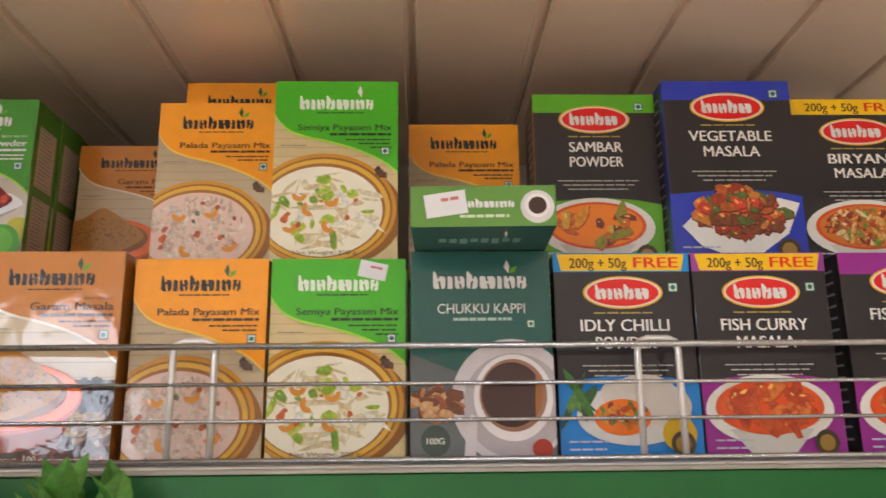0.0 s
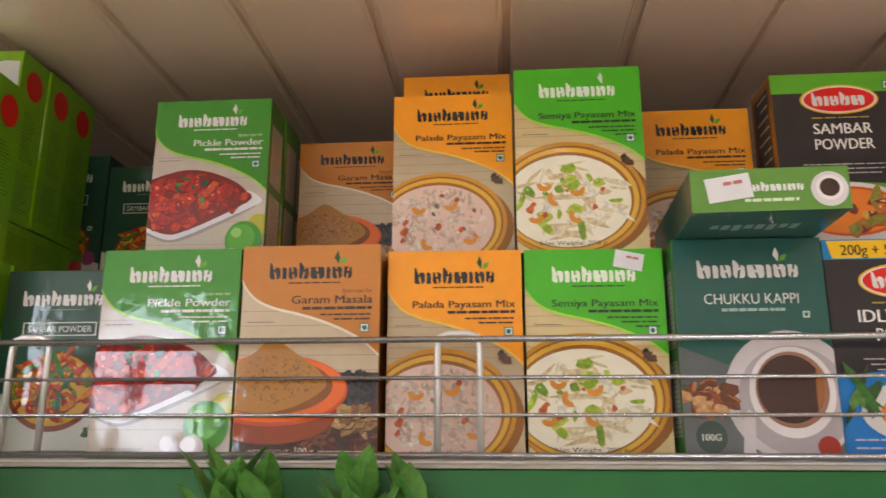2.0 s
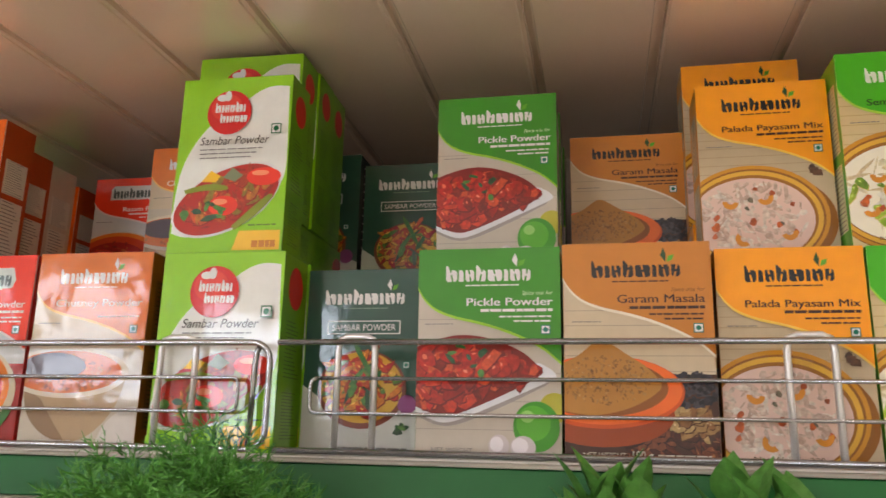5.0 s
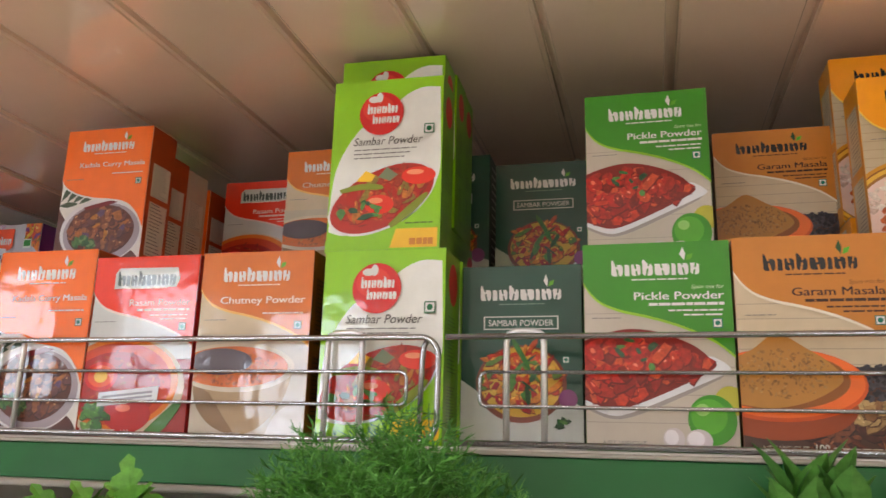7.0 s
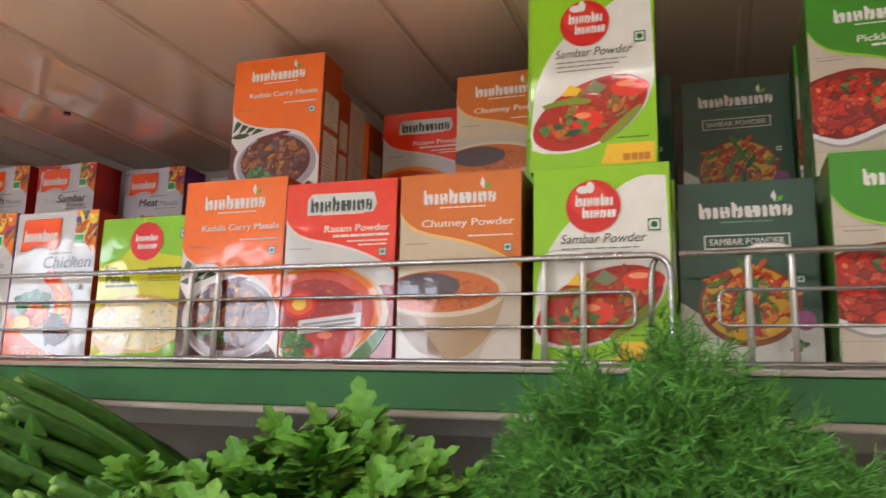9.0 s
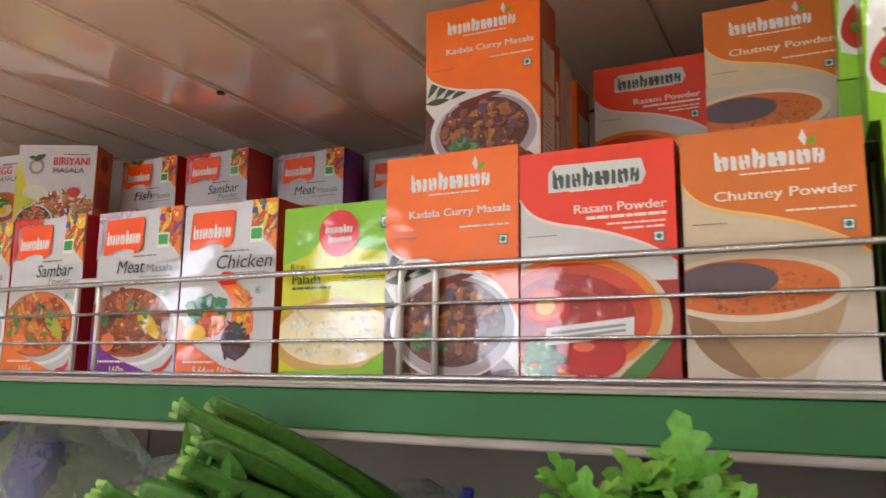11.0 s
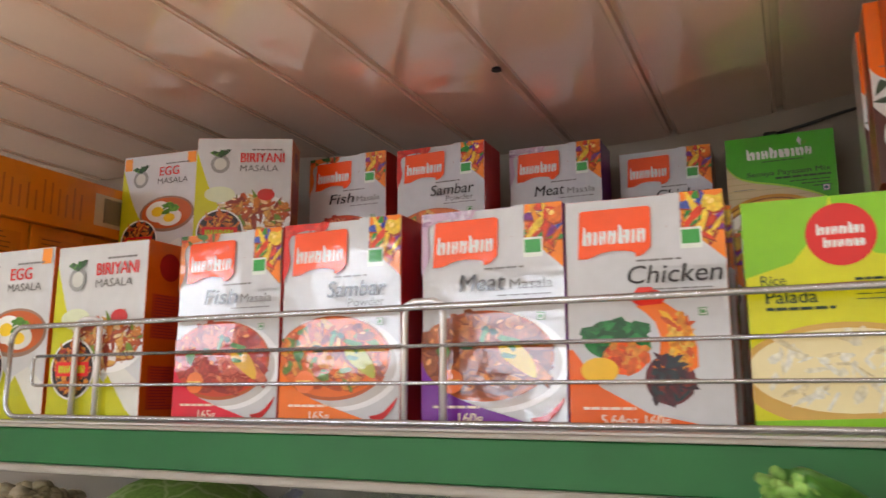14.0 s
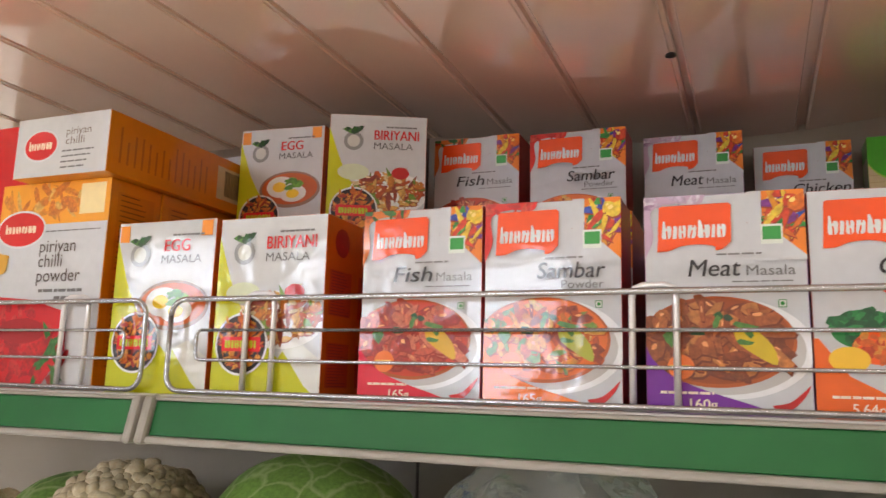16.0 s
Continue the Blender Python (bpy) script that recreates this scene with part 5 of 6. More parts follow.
def chilli_pack(w, h, d):
    p = Pack("chilli_carton", "white and amber carton of pure chilli powder", w, h, d, ink(206, 130, 20), ink(208, 209, 210), "amber cartons")
    p.shape("amber_top", [rect(0, 0.79, 1, 1)], ink(238, 166, 50))
    p.morsels("amber_flourish", 0.42, 0.9, 0.4, 0.07, 30, 0.05, food("amber_print", (228, 130, 30), (246, 190, 90), (238, 150, 40)), 3, 6, 3.2)
    p.shape("corner_leaf", [rect(0.74, 0.83, 0.96, 0.98)], ink(246, 226, 170))
    p.shape("emblem_rim", [oval(0.22, 0.77, 0.23, 0.095)], WHITE)
    p.shape("emblem", [oval(0.22, 0.77, 0.215, 0.085)], ink(206, 40, 34))
    p.wordmark(0.07, 0.37, 0.75, 0.05, ink(246, 220, 190), (0,), 5)
    p.bars("small_print", 0.45, 0.95, 0.75, 0.008, GREY, 3)
    for i, word in enumerate(("piriyan", "chilli", "powder")):
        p.text(word, 0.42, 0.65 - 0.072 * i, 0.065, ink(90, 80, 74), "L")
    p.bars("script_line", 0.45, 0.85, 0.455, 0.02, GREY, 8)
    p.bars("script_line", 0.6, 0.85, 0.42, 0.02, GREY, 9)
    p.shape("gold_tab", [[(0, 0.52), (0.12, 0.56), (0.14, 0.64), (0, 0.66)]], ink(206, 160, 70))
    p.shape("chilli_field", [[(0, 0), (0.55, 0), (0.75, 0.18), (0.72, 0.36), (0.4, 0.42), (0, 0.44)]], ink(196, 24, 34))
    p.morsels("chilli_powder", 0.3, 0.22, 0.3, 0.18, 90, 0.04, food("red_powder", (200, 24, 34), (180, 16, 26), (216, 50, 50)), 5)
    p.shape("powder_bowl", [oval(0.34, 0.27, 0.22, 0.06)], ink(160, 20, 26))
    p.morsels("chillies", 0.62, 0.12, 0.2, 0.09, 14, 0.06, food("red_chillies", (206, 30, 30), (170, 20, 24), (60, 120, 50)), 6, 6, 3.0)
    p.side_print(ink(196, 120, 20), ink(120, 70, 16), True, ((0.1, 0.5), (0.56, 0.94)))
    return p


def price_tag(x, y, z, w, h, rz, label="white paper price label stuck on a carton", turn=0.0):
    t = bmesh.new()
    add_box(t, -w / 2, w / 2, -0.0004, 0, -h / 2, h / 2)
    ob = tagged(mesh_ob("price_label", t, ink(226, 226, 228, 0.5)), label, "price label", "price labels")
    ob.matrix_basis = pose(x, y, z, 0, turn, rz)
    b = bmesh.new()
    for k in range(2):
        add_box(b, -w * 0.1 + k * w * 0.22, w * (0.08 + 0.24 * k), -0.0006, -0.0004, h * 0.12, h * 0.26)
    part("print", b, ink(190, 120, 116), ob)


# front row, standing on the shelf; more of the same stand behind some of them
Z0 = SH + 0.0002


def rows_behind(ob, y, depth, count):
    """Further cartons of the same kind in a file behind the first."""
    for k in range(1, count + 1):
        m = ob.matrix_basis.copy()
        m.translation.y = y + k * (depth + 0.0012)
        m.translation.x += 0.0012 * math.sin(3.1 * k + 40 * m.translation.x)
        copy_thing(ob, m)


BLUE, PURPLE = ink(40, 60, 170), ink(150, 40, 140)
row = [
    (oval_pack(0.090, 0.129, ("FISH CURRY", "MASALA"), PURPLE, PURPLE, "fish", "black and purple masala carton with a printed fish curry"), 0.2605, 0.490, 0, 3),
    (oval_pack(0.088, 0.131, ("FISH CURRY", "MASALA"), ink(150, 60, 150), PURPLE, "fish", "black and purple masala carton with a yellow offer strip", True), 0.167, 0.497, 0, 3),
    (oval_pack(0.089, 0.131, ("IDLY CHILLI", "POWDER"), ink(30, 140, 206), ink(20, 130, 206), "idly", "black and blue chilli powder carton with a yellow offer strip", True), 0.0765, 0.497, 0, 3),
    (kappi(0.0885, 0.131), -0.0155, 0.489, 0, 4),
    (semiya(0.086, 0.1285), -0.105, 0.500, 1, 2),
    (palada(0.0845, 0.1285), -0.1915, 0.499, 0, 4),
    (garam(0.0885, 0.1315), -0.2835, 0.490, 0, 5),
    (pickle(0.0905, 0.1305), -0.3755, 0.490, 0, 4),
    (sambar_dark(0.085, 0.1265), -0.4645, 0.525, 0, 5),
    (horse_pack(0.0885, 0.1325, 0.044), -0.556, 0.486, 1, 4),
    (chutney(0.087, 0.1335, 0.046), -0.651, 0.484, 1, 4),
    (rasam(0.0885, 0.133), -0.7425, 0.484, 0, 5),
    (kadala(0.0895, 0.1405), -0.833, 0.484, 0, 4),
    (rice_pack(0.0905, 0.1165), -0.9175, 0.489, 0, 0),
    (flag_pack(0.0855, 0.1265, "Chicken", "", ink(226, 104, 30), "rooster", ink(170, 50, 24), "white chicken masala carton with a printed rooster", 0.042), -1.0115, 0.490, 1.5, 5),
    (flag_pack(0.089, 0.128, "Meat", "Masala", ink(120, 40, 150), "meat", ink(120, 40, 140), "white meat masala carton with a purple foot", ring=F_STEW), -1.1015, 0.490, 0, 5),
    (flag_pack(0.0875, 0.1295, "Sambar", "", ink(232, 120, 30), "soup", ink(176, 40, 34), "white sambar powder carton with an orange foot", ring=F_CURRY), -1.2025, 0.488, 0, 4),
    (flag_pack(0.087, 0.1295, "Fish", "Masala", ink(214, 34, 60), "fish", ink(176, 40, 34), "white fish masala carton with a red foot", ring=F_FRY), -1.2915, 0.488, 0, 4),
    (seal_pack(0.0915, 0.130, "BIRIYANI", False, 0.044), -1.4105, 0.484, 0, 4),
    (seal_pack(0.0945, 0.132, "EGG", True, 0.044), -1.5095, 0.484, 0, 4),
    (chilli_pack(0.122, 0.172, 0.058), -1.6455, 0.484, 0, 3),
]
for p, x0, y, rz, behind in row:
    ob = p.done(x0, y, Z0, rz)
    rows_behind(ob, y, p.d, behind)
    p.top = Z0 + p.h + 0.0003
T = {n: r[0].top for n, r in zip(("fish2", "fish", "idly", "kappi", "semiya", "palada", "garam", "pickle", "sambar", "horse", "chutney", "rasam", "kadala", "rice", "chicken", "meat", "sambarE", "fishE", "biriyani", "egg", "chilli"), row)}

# second tier, standing on the first
oval_pack(0.093, 1.696 - T["idly"], ("SAMBAR", "POWDER"), ink(96, 170, 40), ink(96, 160, 40), "soup", "black and green sambar powder carton with a red oval", d=0.044, side=ink(150, 96, 40)).done(0.0755, 0.550, T["idly"])
oval_pack(0.096, 1.700 - T["fish"], ("VEGETABLE", "MASALA"), BLUE, BLUE, "tray", "black and blue vegetable masala carton with a red oval", d=0.046, side=ink(36, 50, 130)).done(0.170, 0.535, T["fish"])
oval_pack(0.097, 1.690 - T["fish2"], ("BIRYANI", "MASALA"), ink(230, 190, 40), None, "rice", "black biryani masala carton with a yellow offer strip", True, 0.044).done(0.270, 0.545, T["fish2"])
palada(0.0865, 1.684 - T["kappi"]).done(-0.0185, 0.581, T["kappi"])
semiya(0.0845, 1.685 - T["semiya"], 0.034).done(-0.109, 0.5075, T["semiya"])
q = palada(0.083, 1.6765 - T["palada"], 0.036)
q.done(-0.1935, 0.525, T["palada"])
price_tag(-0.04, 0.4995, 1.5485, 0.018, 0.011, 1, turn=12)


def lying(p, x0, y, z):
    """A carton laid on its back, its foot to the front."""
    p.ob.matrix_basis = pose(x0 + p.w / 2, y, z + p.d, -90, 0, 0)
    return p.ob


lying(palada(0.0835, 0.1285, 0.036), -0.194, 0.572, T["palada"])
q = palada(0.084, 0.1285, 0.036)
q.done(-0.195, 0.585, T["palada"] + 0.0365)
price_tag(-0.148, 0.5845, 1.713, 0.026, 0.010, 0, turn=-10)
garam(0.086, 1.6735 - T["garam"]).done(-0.281, 0.60, T["garam"])
q = pickle(0.0875, 1.687 - T["pickle"])
rows_behind(q.done(-0.376, 0.542, T["pickle"]), 0.542, q.d, 3)
q = sambar_dark(0.085, 1.674 - T["sambar"])
q.done(-0.463, 0.64, T["sambar"])
q = sambar_dark(0.085, 1.690 - T["horse"], 0.05)
q.side_print(ink(26, 26, 28), ink(190, 190, 186), True, ((0.08, 0.95),))
q.done(-0.556, 0.652, T["horse"])
q = horse_pack(0.0855, 1.695 - T["horse"], 0.036)
q.done(-0.5605, 0.495, T["horse"], 1.5)
lying(horse_pack(0.0855, 0.134, 0.037), -0.572, 0.533, T["horse"])
q = horse_pack(0.0865, 0.1345, 0.036)
rows_behind(q.done(-0.571, 0.533, T["horse"] + 0.0373, 1.5), 0.533, 0.036, 2)
chutney(0.086, 1.687 - T["chutney"]).done(-0.6515, 0.606, T["chutney"])
rasam(0.0875, 1.6800 - T["rasam"]).done(-0.7450, 0.660, T["rasam"])
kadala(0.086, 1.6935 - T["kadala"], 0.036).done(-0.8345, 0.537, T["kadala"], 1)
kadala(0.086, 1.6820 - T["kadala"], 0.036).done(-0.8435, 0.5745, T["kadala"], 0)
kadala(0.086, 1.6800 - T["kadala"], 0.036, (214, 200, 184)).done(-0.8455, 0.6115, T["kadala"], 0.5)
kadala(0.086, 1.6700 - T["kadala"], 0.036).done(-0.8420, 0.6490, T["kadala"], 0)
semiya(0.088, 0.1285).done(-0.941, 0.785, 1.6715 - 0.1285)
semiya(0.088, 1.6715 - 0.1288 - Z0).done(-0.941, 0.785, Z0)


def back_pair(x, y, top, w, *look_of):
    """A white carton at the back, standing on another one of its kind."""
    upper = flag_pack(w, 0.1265, *look_of)
    lower = flag_pack(w, top - 0.1268 - Z0, *look_of)
    lower.done(x, y, Z0)
    upper.done(x, y, top - 0.1265)


back_pair(-1.0365, 0.785, 1.671, 0.083, "Chicken", "", ink(226, 104, 30), "rooster", ink(170, 50, 24), "white chicken masala carton behind the front row", 0.04)
back_pair(-1.1335, 0.748, 1.677, 0.088, "Meat", "Masala", ink(120, 40, 150), "meat", ink(110, 30, 130), "white meat masala carton behind the front row", 0.04, F_STEW)
back_pair(-1.2345, 0.709, 1.678, 0.090, "Sambar", "", ink(232, 120, 30), "soup", ink(176, 40, 34), "white sambar powder carton behind the front row", 0.042, F_CURRY)
back_pair(-1.3305, 0.703, 1.679, 0.087, "Fish", "Masala", ink(214, 34, 60), "fish", ink(176, 40, 34), "white fish masala carton behind the front row", 0.04, F_FRY)
seal_pack(0.0905, 1.687 - T["biriyani"], "BIRIYANI", False, 0.04).done(-1.402, 0.618, T["biriyani"], 25)
seal_pack(0.091, 1.686 - T["egg"], "EGG", True, 0.04).done(-1.513, 0.635, T["egg"], 5)
seal_pack(0.080, 1.688 - T["egg"], "EGG", True, 0.036).done(-1.60, 0.715, T["egg"], -4)


def end_carton():
    """The long amber carton lying with its white end to the front."""
    p = Pack("chilli_carton", "amber carton lying flat with a white end", 0.102, 0.0515, 0.195, ink(206, 130, 20), ink(212, 212, 210), "amber cartons")
    p.shape("emblem_rim", [oval(0.28, 0.52, 0.19, 0.27)], WHITE)
    p.shape("emblem", [oval(0.28, 0.52, 0.175, 0.24)], ink(206, 40, 34))
    p.wordmark(0.15, 0.41, 0.45, 0.16, ink(246, 220, 190), (0,), 5)
    p.text("piriyan", 0.55, 0.66, 0.13, ink(130, 116, 104), "L", width=0.26)
    p.text("chilli", 0.55, 0.50, 0.13, ink(130, 116, 104), "L", width=0.2)
    for k in range(4):
        p.bars("small_print", 0.52, 0.86 - 0.03 * k, 0.38 - 0.09 * k, 0.035, GREY, 3 + k)
    bm, lines = bmesh.new(), bmesh.new()
    x = p.w / 2 + 0.0002

    def side_quad(b, y0, y1, z0, z1, dx=0.0):
        b.faces.new([b.verts.new((x + dx, y, z)) for y, z in ((y0, z0), (y1, z0), (y1, z1), (y0, z1))])

    side_quad(bm, 0.136, 0.186, 0.010, 0.042)
    part("barcode_field", bm, ink(206, 190, 150), p.ob)
    rnd, y = random.Random(4), 0.147
    while y < 0.183:
        step = rnd.uniform(0.0008, 0.0024)
        side_quad(lines, y, y + step * 0.6, 0.014, 0.039, 0.0001)
        y += step
    tagged(part("barcode", lines, ink(60, 40, 20), p.ob), kind="stuff")
    lines = bmesh.new()
    for k in range(14):
        y = 0.012 + 0.0082 * k
        side_quad(lines, y, y + 0.0022, 0.010, 0.010 + rnd.uniform(0.018, 0.032), 0.0001)
    tagged(part("side_print", lines, ink(176, 104, 20), p.ob), kind="stuff")
    return p


end_carton().done(-1.617, 0.468, T["chilli"], 0)
Pack("red_carton", "plain red carton beside the amber cartons", 0.09, 0.14, 0.05, ink(200, 20, 22), ink(206, 22, 24)).done(-1.79, 0.50, Z0)
Pack("red_carton", "plain red carton stacked beside the amber cartons", 0.115, 1.675 - Z0 - 0.1403, 0.05, ink(200, 20, 22), ink(206, 22, 24)).done(-1.79, 0.53, Z0 + 0.1403)


def coffee_lying():
    """A coffee carton laid face down, its narrow green side to the front."""
    p = Pack("coffee_carton", "green carton lying face down over the shelf edge", 0.084, 0.0245, 0.13, ink(28, 76, 70), ink(96, 142, 62), "spice cartons")
    p.wordmark(0.3, 0.72, 0.46, 0.22, WHITE)
    p.bars("subtitle", 0.34, 0.68, 0.22, 0.1, ink(206, 220, 190), 3)
    p.shape("saucer", [oval(0.87, 0.47, 0.115, 0.40)], ink(216, 212, 212))
    p.shape("cup", [oval(0.87, 0.5, 0.085, 0.29)], ink(236, 232, 230))
    p.shape("coffee", [oval(0.87, 0.5, 0.062, 0.21)], ink(54, 30, 24))
    p.done(-0.015, 0.434, T["kappi"], -2)
    b = bmesh.new()
    for k in range(8):
        a = -0.026 + 0.0064 * k
        b.faces.new([b.verts.new((x, y, -0.0002)) for x, y in ((a, 0.026), (a, 0.034 + 0.002 * (k % 3)), (a + 0.0045, 0.034 + 0.002 * (k % 3)), (a + 0.0045, 0.026))])
    tagged(part("under_print", b, ink(150, 170, 164), p.ob), kind="stuff")
    price_tag(0.0055, 0.4330, T["kappi"] + 0.0135, 0.024, 0.014, -2, turn=-8)


coffee_lying()

bm = bmesh.new()
add_tube(bm, [(-0.8990, 0.832, 1.6870), (-0.8766, 0.830, 1.6910), (-0.8430, 0.830, 1.6990), (-0.7830, 0.832, 1.7110)], 0.0016, 8)
add_box(bm, -0.9090, -0.8970, 0.826, 0.8345, 1.6810, 1.6890, 0.002)
tagged(mesh_ob("cable", bm, M_DARK), "thin dark cable with a clip along the back panel", "cable")

# ---- vegetables on the deck below ----
def foliage(name, colours, rough=0.45, gloss=0.35):
    m, tree, bsdf = shader(name)
    geo = tree.nodes.new("ShaderNodeNewGeometry")
    ramp = tree.nodes.new("ShaderNodeValToRGB")
    while len(ramp.color_ramp.elements) < len(colours):
        ramp.color_ramp.elements.new(0.5)
    for i, c in enumerate(colours):
        ramp.color_ramp.elements[i].position = i / (len(colours) - 1)
        ramp.color_ramp.elements[i].color = (*c, 1)
    tree.links.new(geo.outputs["Random Per Island"], ramp.inputs[0])
    n = node(tree, "ShaderNodeTexNoise", Scale=220, Detail=4)
    tree.links.new(geo.outputs["Position"], n.inputs["Vector"])
    mix = tree.nodes.new("ShaderNodeMix")
    mix.data_type, mix.blend_type = "RGBA", "OVERLAY"
    mix.inputs[0].default_value = 0.5
    tree.links.new(ramp.outputs[0], mix.inputs[6])
    tree.links.new(n.outputs[0], mix.inputs[7])
    tree.links.new(mix.outputs[2], bsdf.inputs["Base Color"])
    bsdf.inputs["Roughness"].default_value = rough
    bsdf.inputs["Specular IOR Level"].default_value = gloss
    bsdf.inputs["Subsurface Weight"].default_value = 0.0
    bump(tree, bsdf, 300, 0.0006)
    return m


M_PARS = foliage("parsley_leaf", [(0.055, 0.19, 0.018), (0.10, 0.29, 0.03), (0.075, 0.23, 0.022), (0.17, 0.36, 0.05)])
M_DILL = foliage("dill_leaf", [(0.035, 0.15, 0.018), (0.075, 0.25, 0.03), (0.05, 0.19, 0.022), (0.12, 0.34, 0.055)])
M_MINT = foliage("mint_leaf", [(0.06, 0.19, 0.03), (0.11, 0.30, 0.055), (0.08, 0.24, 0.04)])
M_STALK = foliage("green_stalk", [(0.045, 0.16, 0.012), (0.07, 0.22, 0.018), (0.032, 0.12, 0.010)], 0.38, 0.4)
M_CUT = foliage("cut_stalk", [(0.16, 0.33, 0.06), (0.25, 0.42, 0.10)], 0.5)
M_CABB = foliage("cabbage_leaf", [(0.16, 0.32, 0.05), (0.26, 0.44, 0.10), (0.12, 0.26, 0.04)], 0.5)
cabb = M_CABB.node_tree
vein = node(cabb, "ShaderNodeTexVoronoi", Scale=34)
vein.feature = "DISTANCE_TO_EDGE"
geo = cabb.nodes.new("ShaderNodeNewGeometry")
warp = node(cabb, "ShaderNodeTexNoise", Scale=22, Detail=3)
cabb.links.new(geo.outputs["Position"], warp.inputs["Vector"])
shift = cabb.nodes.new("ShaderNodeVectorMath")
shift.operation = "MULTIPLY_ADD"
shift.inputs[1].default_value = (0.035, 0.035, 0.035)
cabb.links.new(warp.outputs["Color"], shift.inputs[0])
cabb.links.new(geo.outputs["Position"], shift.inputs[2])
cabb.links.new(shift.outputs[0], vein.inputs["Vector"])
line = node(cabb, "ShaderNodeMapRange")
line.inputs["From Max"].default_value = 0.09
line.inputs["To Min"].default_value, line.inputs["To Max"].default_value = 0.75, 0.0
cabb.links.new(vein.outputs["Distance"], line.inputs["Value"])
pale = cabb.nodes.new("ShaderNodeMix")
pale.data_type = "RGBA"
pale.inputs[7].default_value = (0.55, 0.66, 0.32, 1)
leafy = cabb.nodes["Principled BSDF"]
cabb.links.new(line.outputs[0], pale.inputs[0])
cabb.links.new(leafy.inputs["Base Color"].links[0].from_socket, pale.inputs[6])
cabb.links.new(pale.outputs[2], leafy.inputs["Base Color"])
M_CAUL = foliage("cauliflower_curd", [(0.72, 0.60, 0.42), (0.78, 0.66, 0.48), (0.66, 0.54, 0.36)], 0.7, 0.2)
M_BLUE = paint("blue_plastic", (0.01, 0.015, 0.22), 0.3, 20, 0.1)


def add_leaf(bm, base, ahead, up, length, width, outline, fold=0.35, droop=0.25):
    """A leaf folded along its rib; outline: (along, half width) from stalk to tip."""
    ahead = Vector(ahead).normalized()
    side = ahead.cross(Vector(up))
    if side.length < 1e-4:
        side = ahead.orthogonal()
    side.normalize()
    lift = side.cross(ahead)
    rib, left, right = [], [], []
    for a, h in outline:
        c = Vector(base) + ahead * (a * length) - lift * (droop * length * a * a)
        rib.append(bm.verts.new(c))
        w = h * width
        left.append(bm.verts.new(c + side * w + lift * (w * fold)))
        right.append(bm.verts.new(c - side * w + lift * (w * fold)))
    for k in range(len(outline) - 1):
        for a, b in ((rib, left), (right, rib)):
            bm.faces.new((a[k], a[k + 1], b[k + 1], b[k]))


OVATE = [(0, 0.05), (0.15, 0.28), (0.35, 0.48), (0.55, 0.46), (0.75, 0.3), (0.9, 0.13), (1, 0.01)]
LOBED = [(0, 0.03), (0.12, 0.05), (0.22, 0.42), (0.34, 0.5), (0.40, 0.2), (0.55, 0.4), (0.66, 0.36), (0.72, 0.16), (0.88, 0.2), (1, 0.02)]


def bunch(name, label, category, parts):
    ob = tagged(new(name), label, category, "fresh herbs")
    for part_name, bm, mat in parts:
        o = part(part_name, bm, mat, ob)
        if part_name in ("foliage", "stem_tuft"):
            o["kind"] = "stuff"
    return ob


def mint(x, y, top, seed):
    rnd = random.Random(seed)
    leaves, stems = bmesh.new(), bmesh.new()
    for k in range(5):
        bx, by = x + rnd.uniform(-0.022, 0.022), y + rnd.uniform(-0.012, 0.012)
        tip = top - rnd.uniform(0.022, 0.036)
        add_tube(stems, [(bx, by, 1.191), (bx + 0.004, by, 1.30), (bx, by, tip - 0.012)], 0.0018, 6)
        for lvl in range(5):
            z = tip - 0.012 - 0.014 * lvl
            for s in range(2 + (lvl > 0)):
                a = rnd.uniform(0, 6.28)
                rise = 2.4 - 0.45 * lvl + rnd.uniform(-0.2, 0.2)
                ahead = Vector((math.cos(a), math.sin(a), rise))
                add_leaf(leaves, (bx, by, z), ahead, (0, 0, 1) if rise < 1.2 else (-math.cos(a), -math.sin(a), 0.4), rnd.uniform(0.030, 0.042), rnd.uniform(0.015, 0.021), OVATE, 0.3, 0.12)
    return bunch("mint_bunch", "bunch of fresh green mint on the vegetable deck", "herb bunch", (("stem_tuft", stems, M_STALK), ("foliage", leaves, M_MINT)))


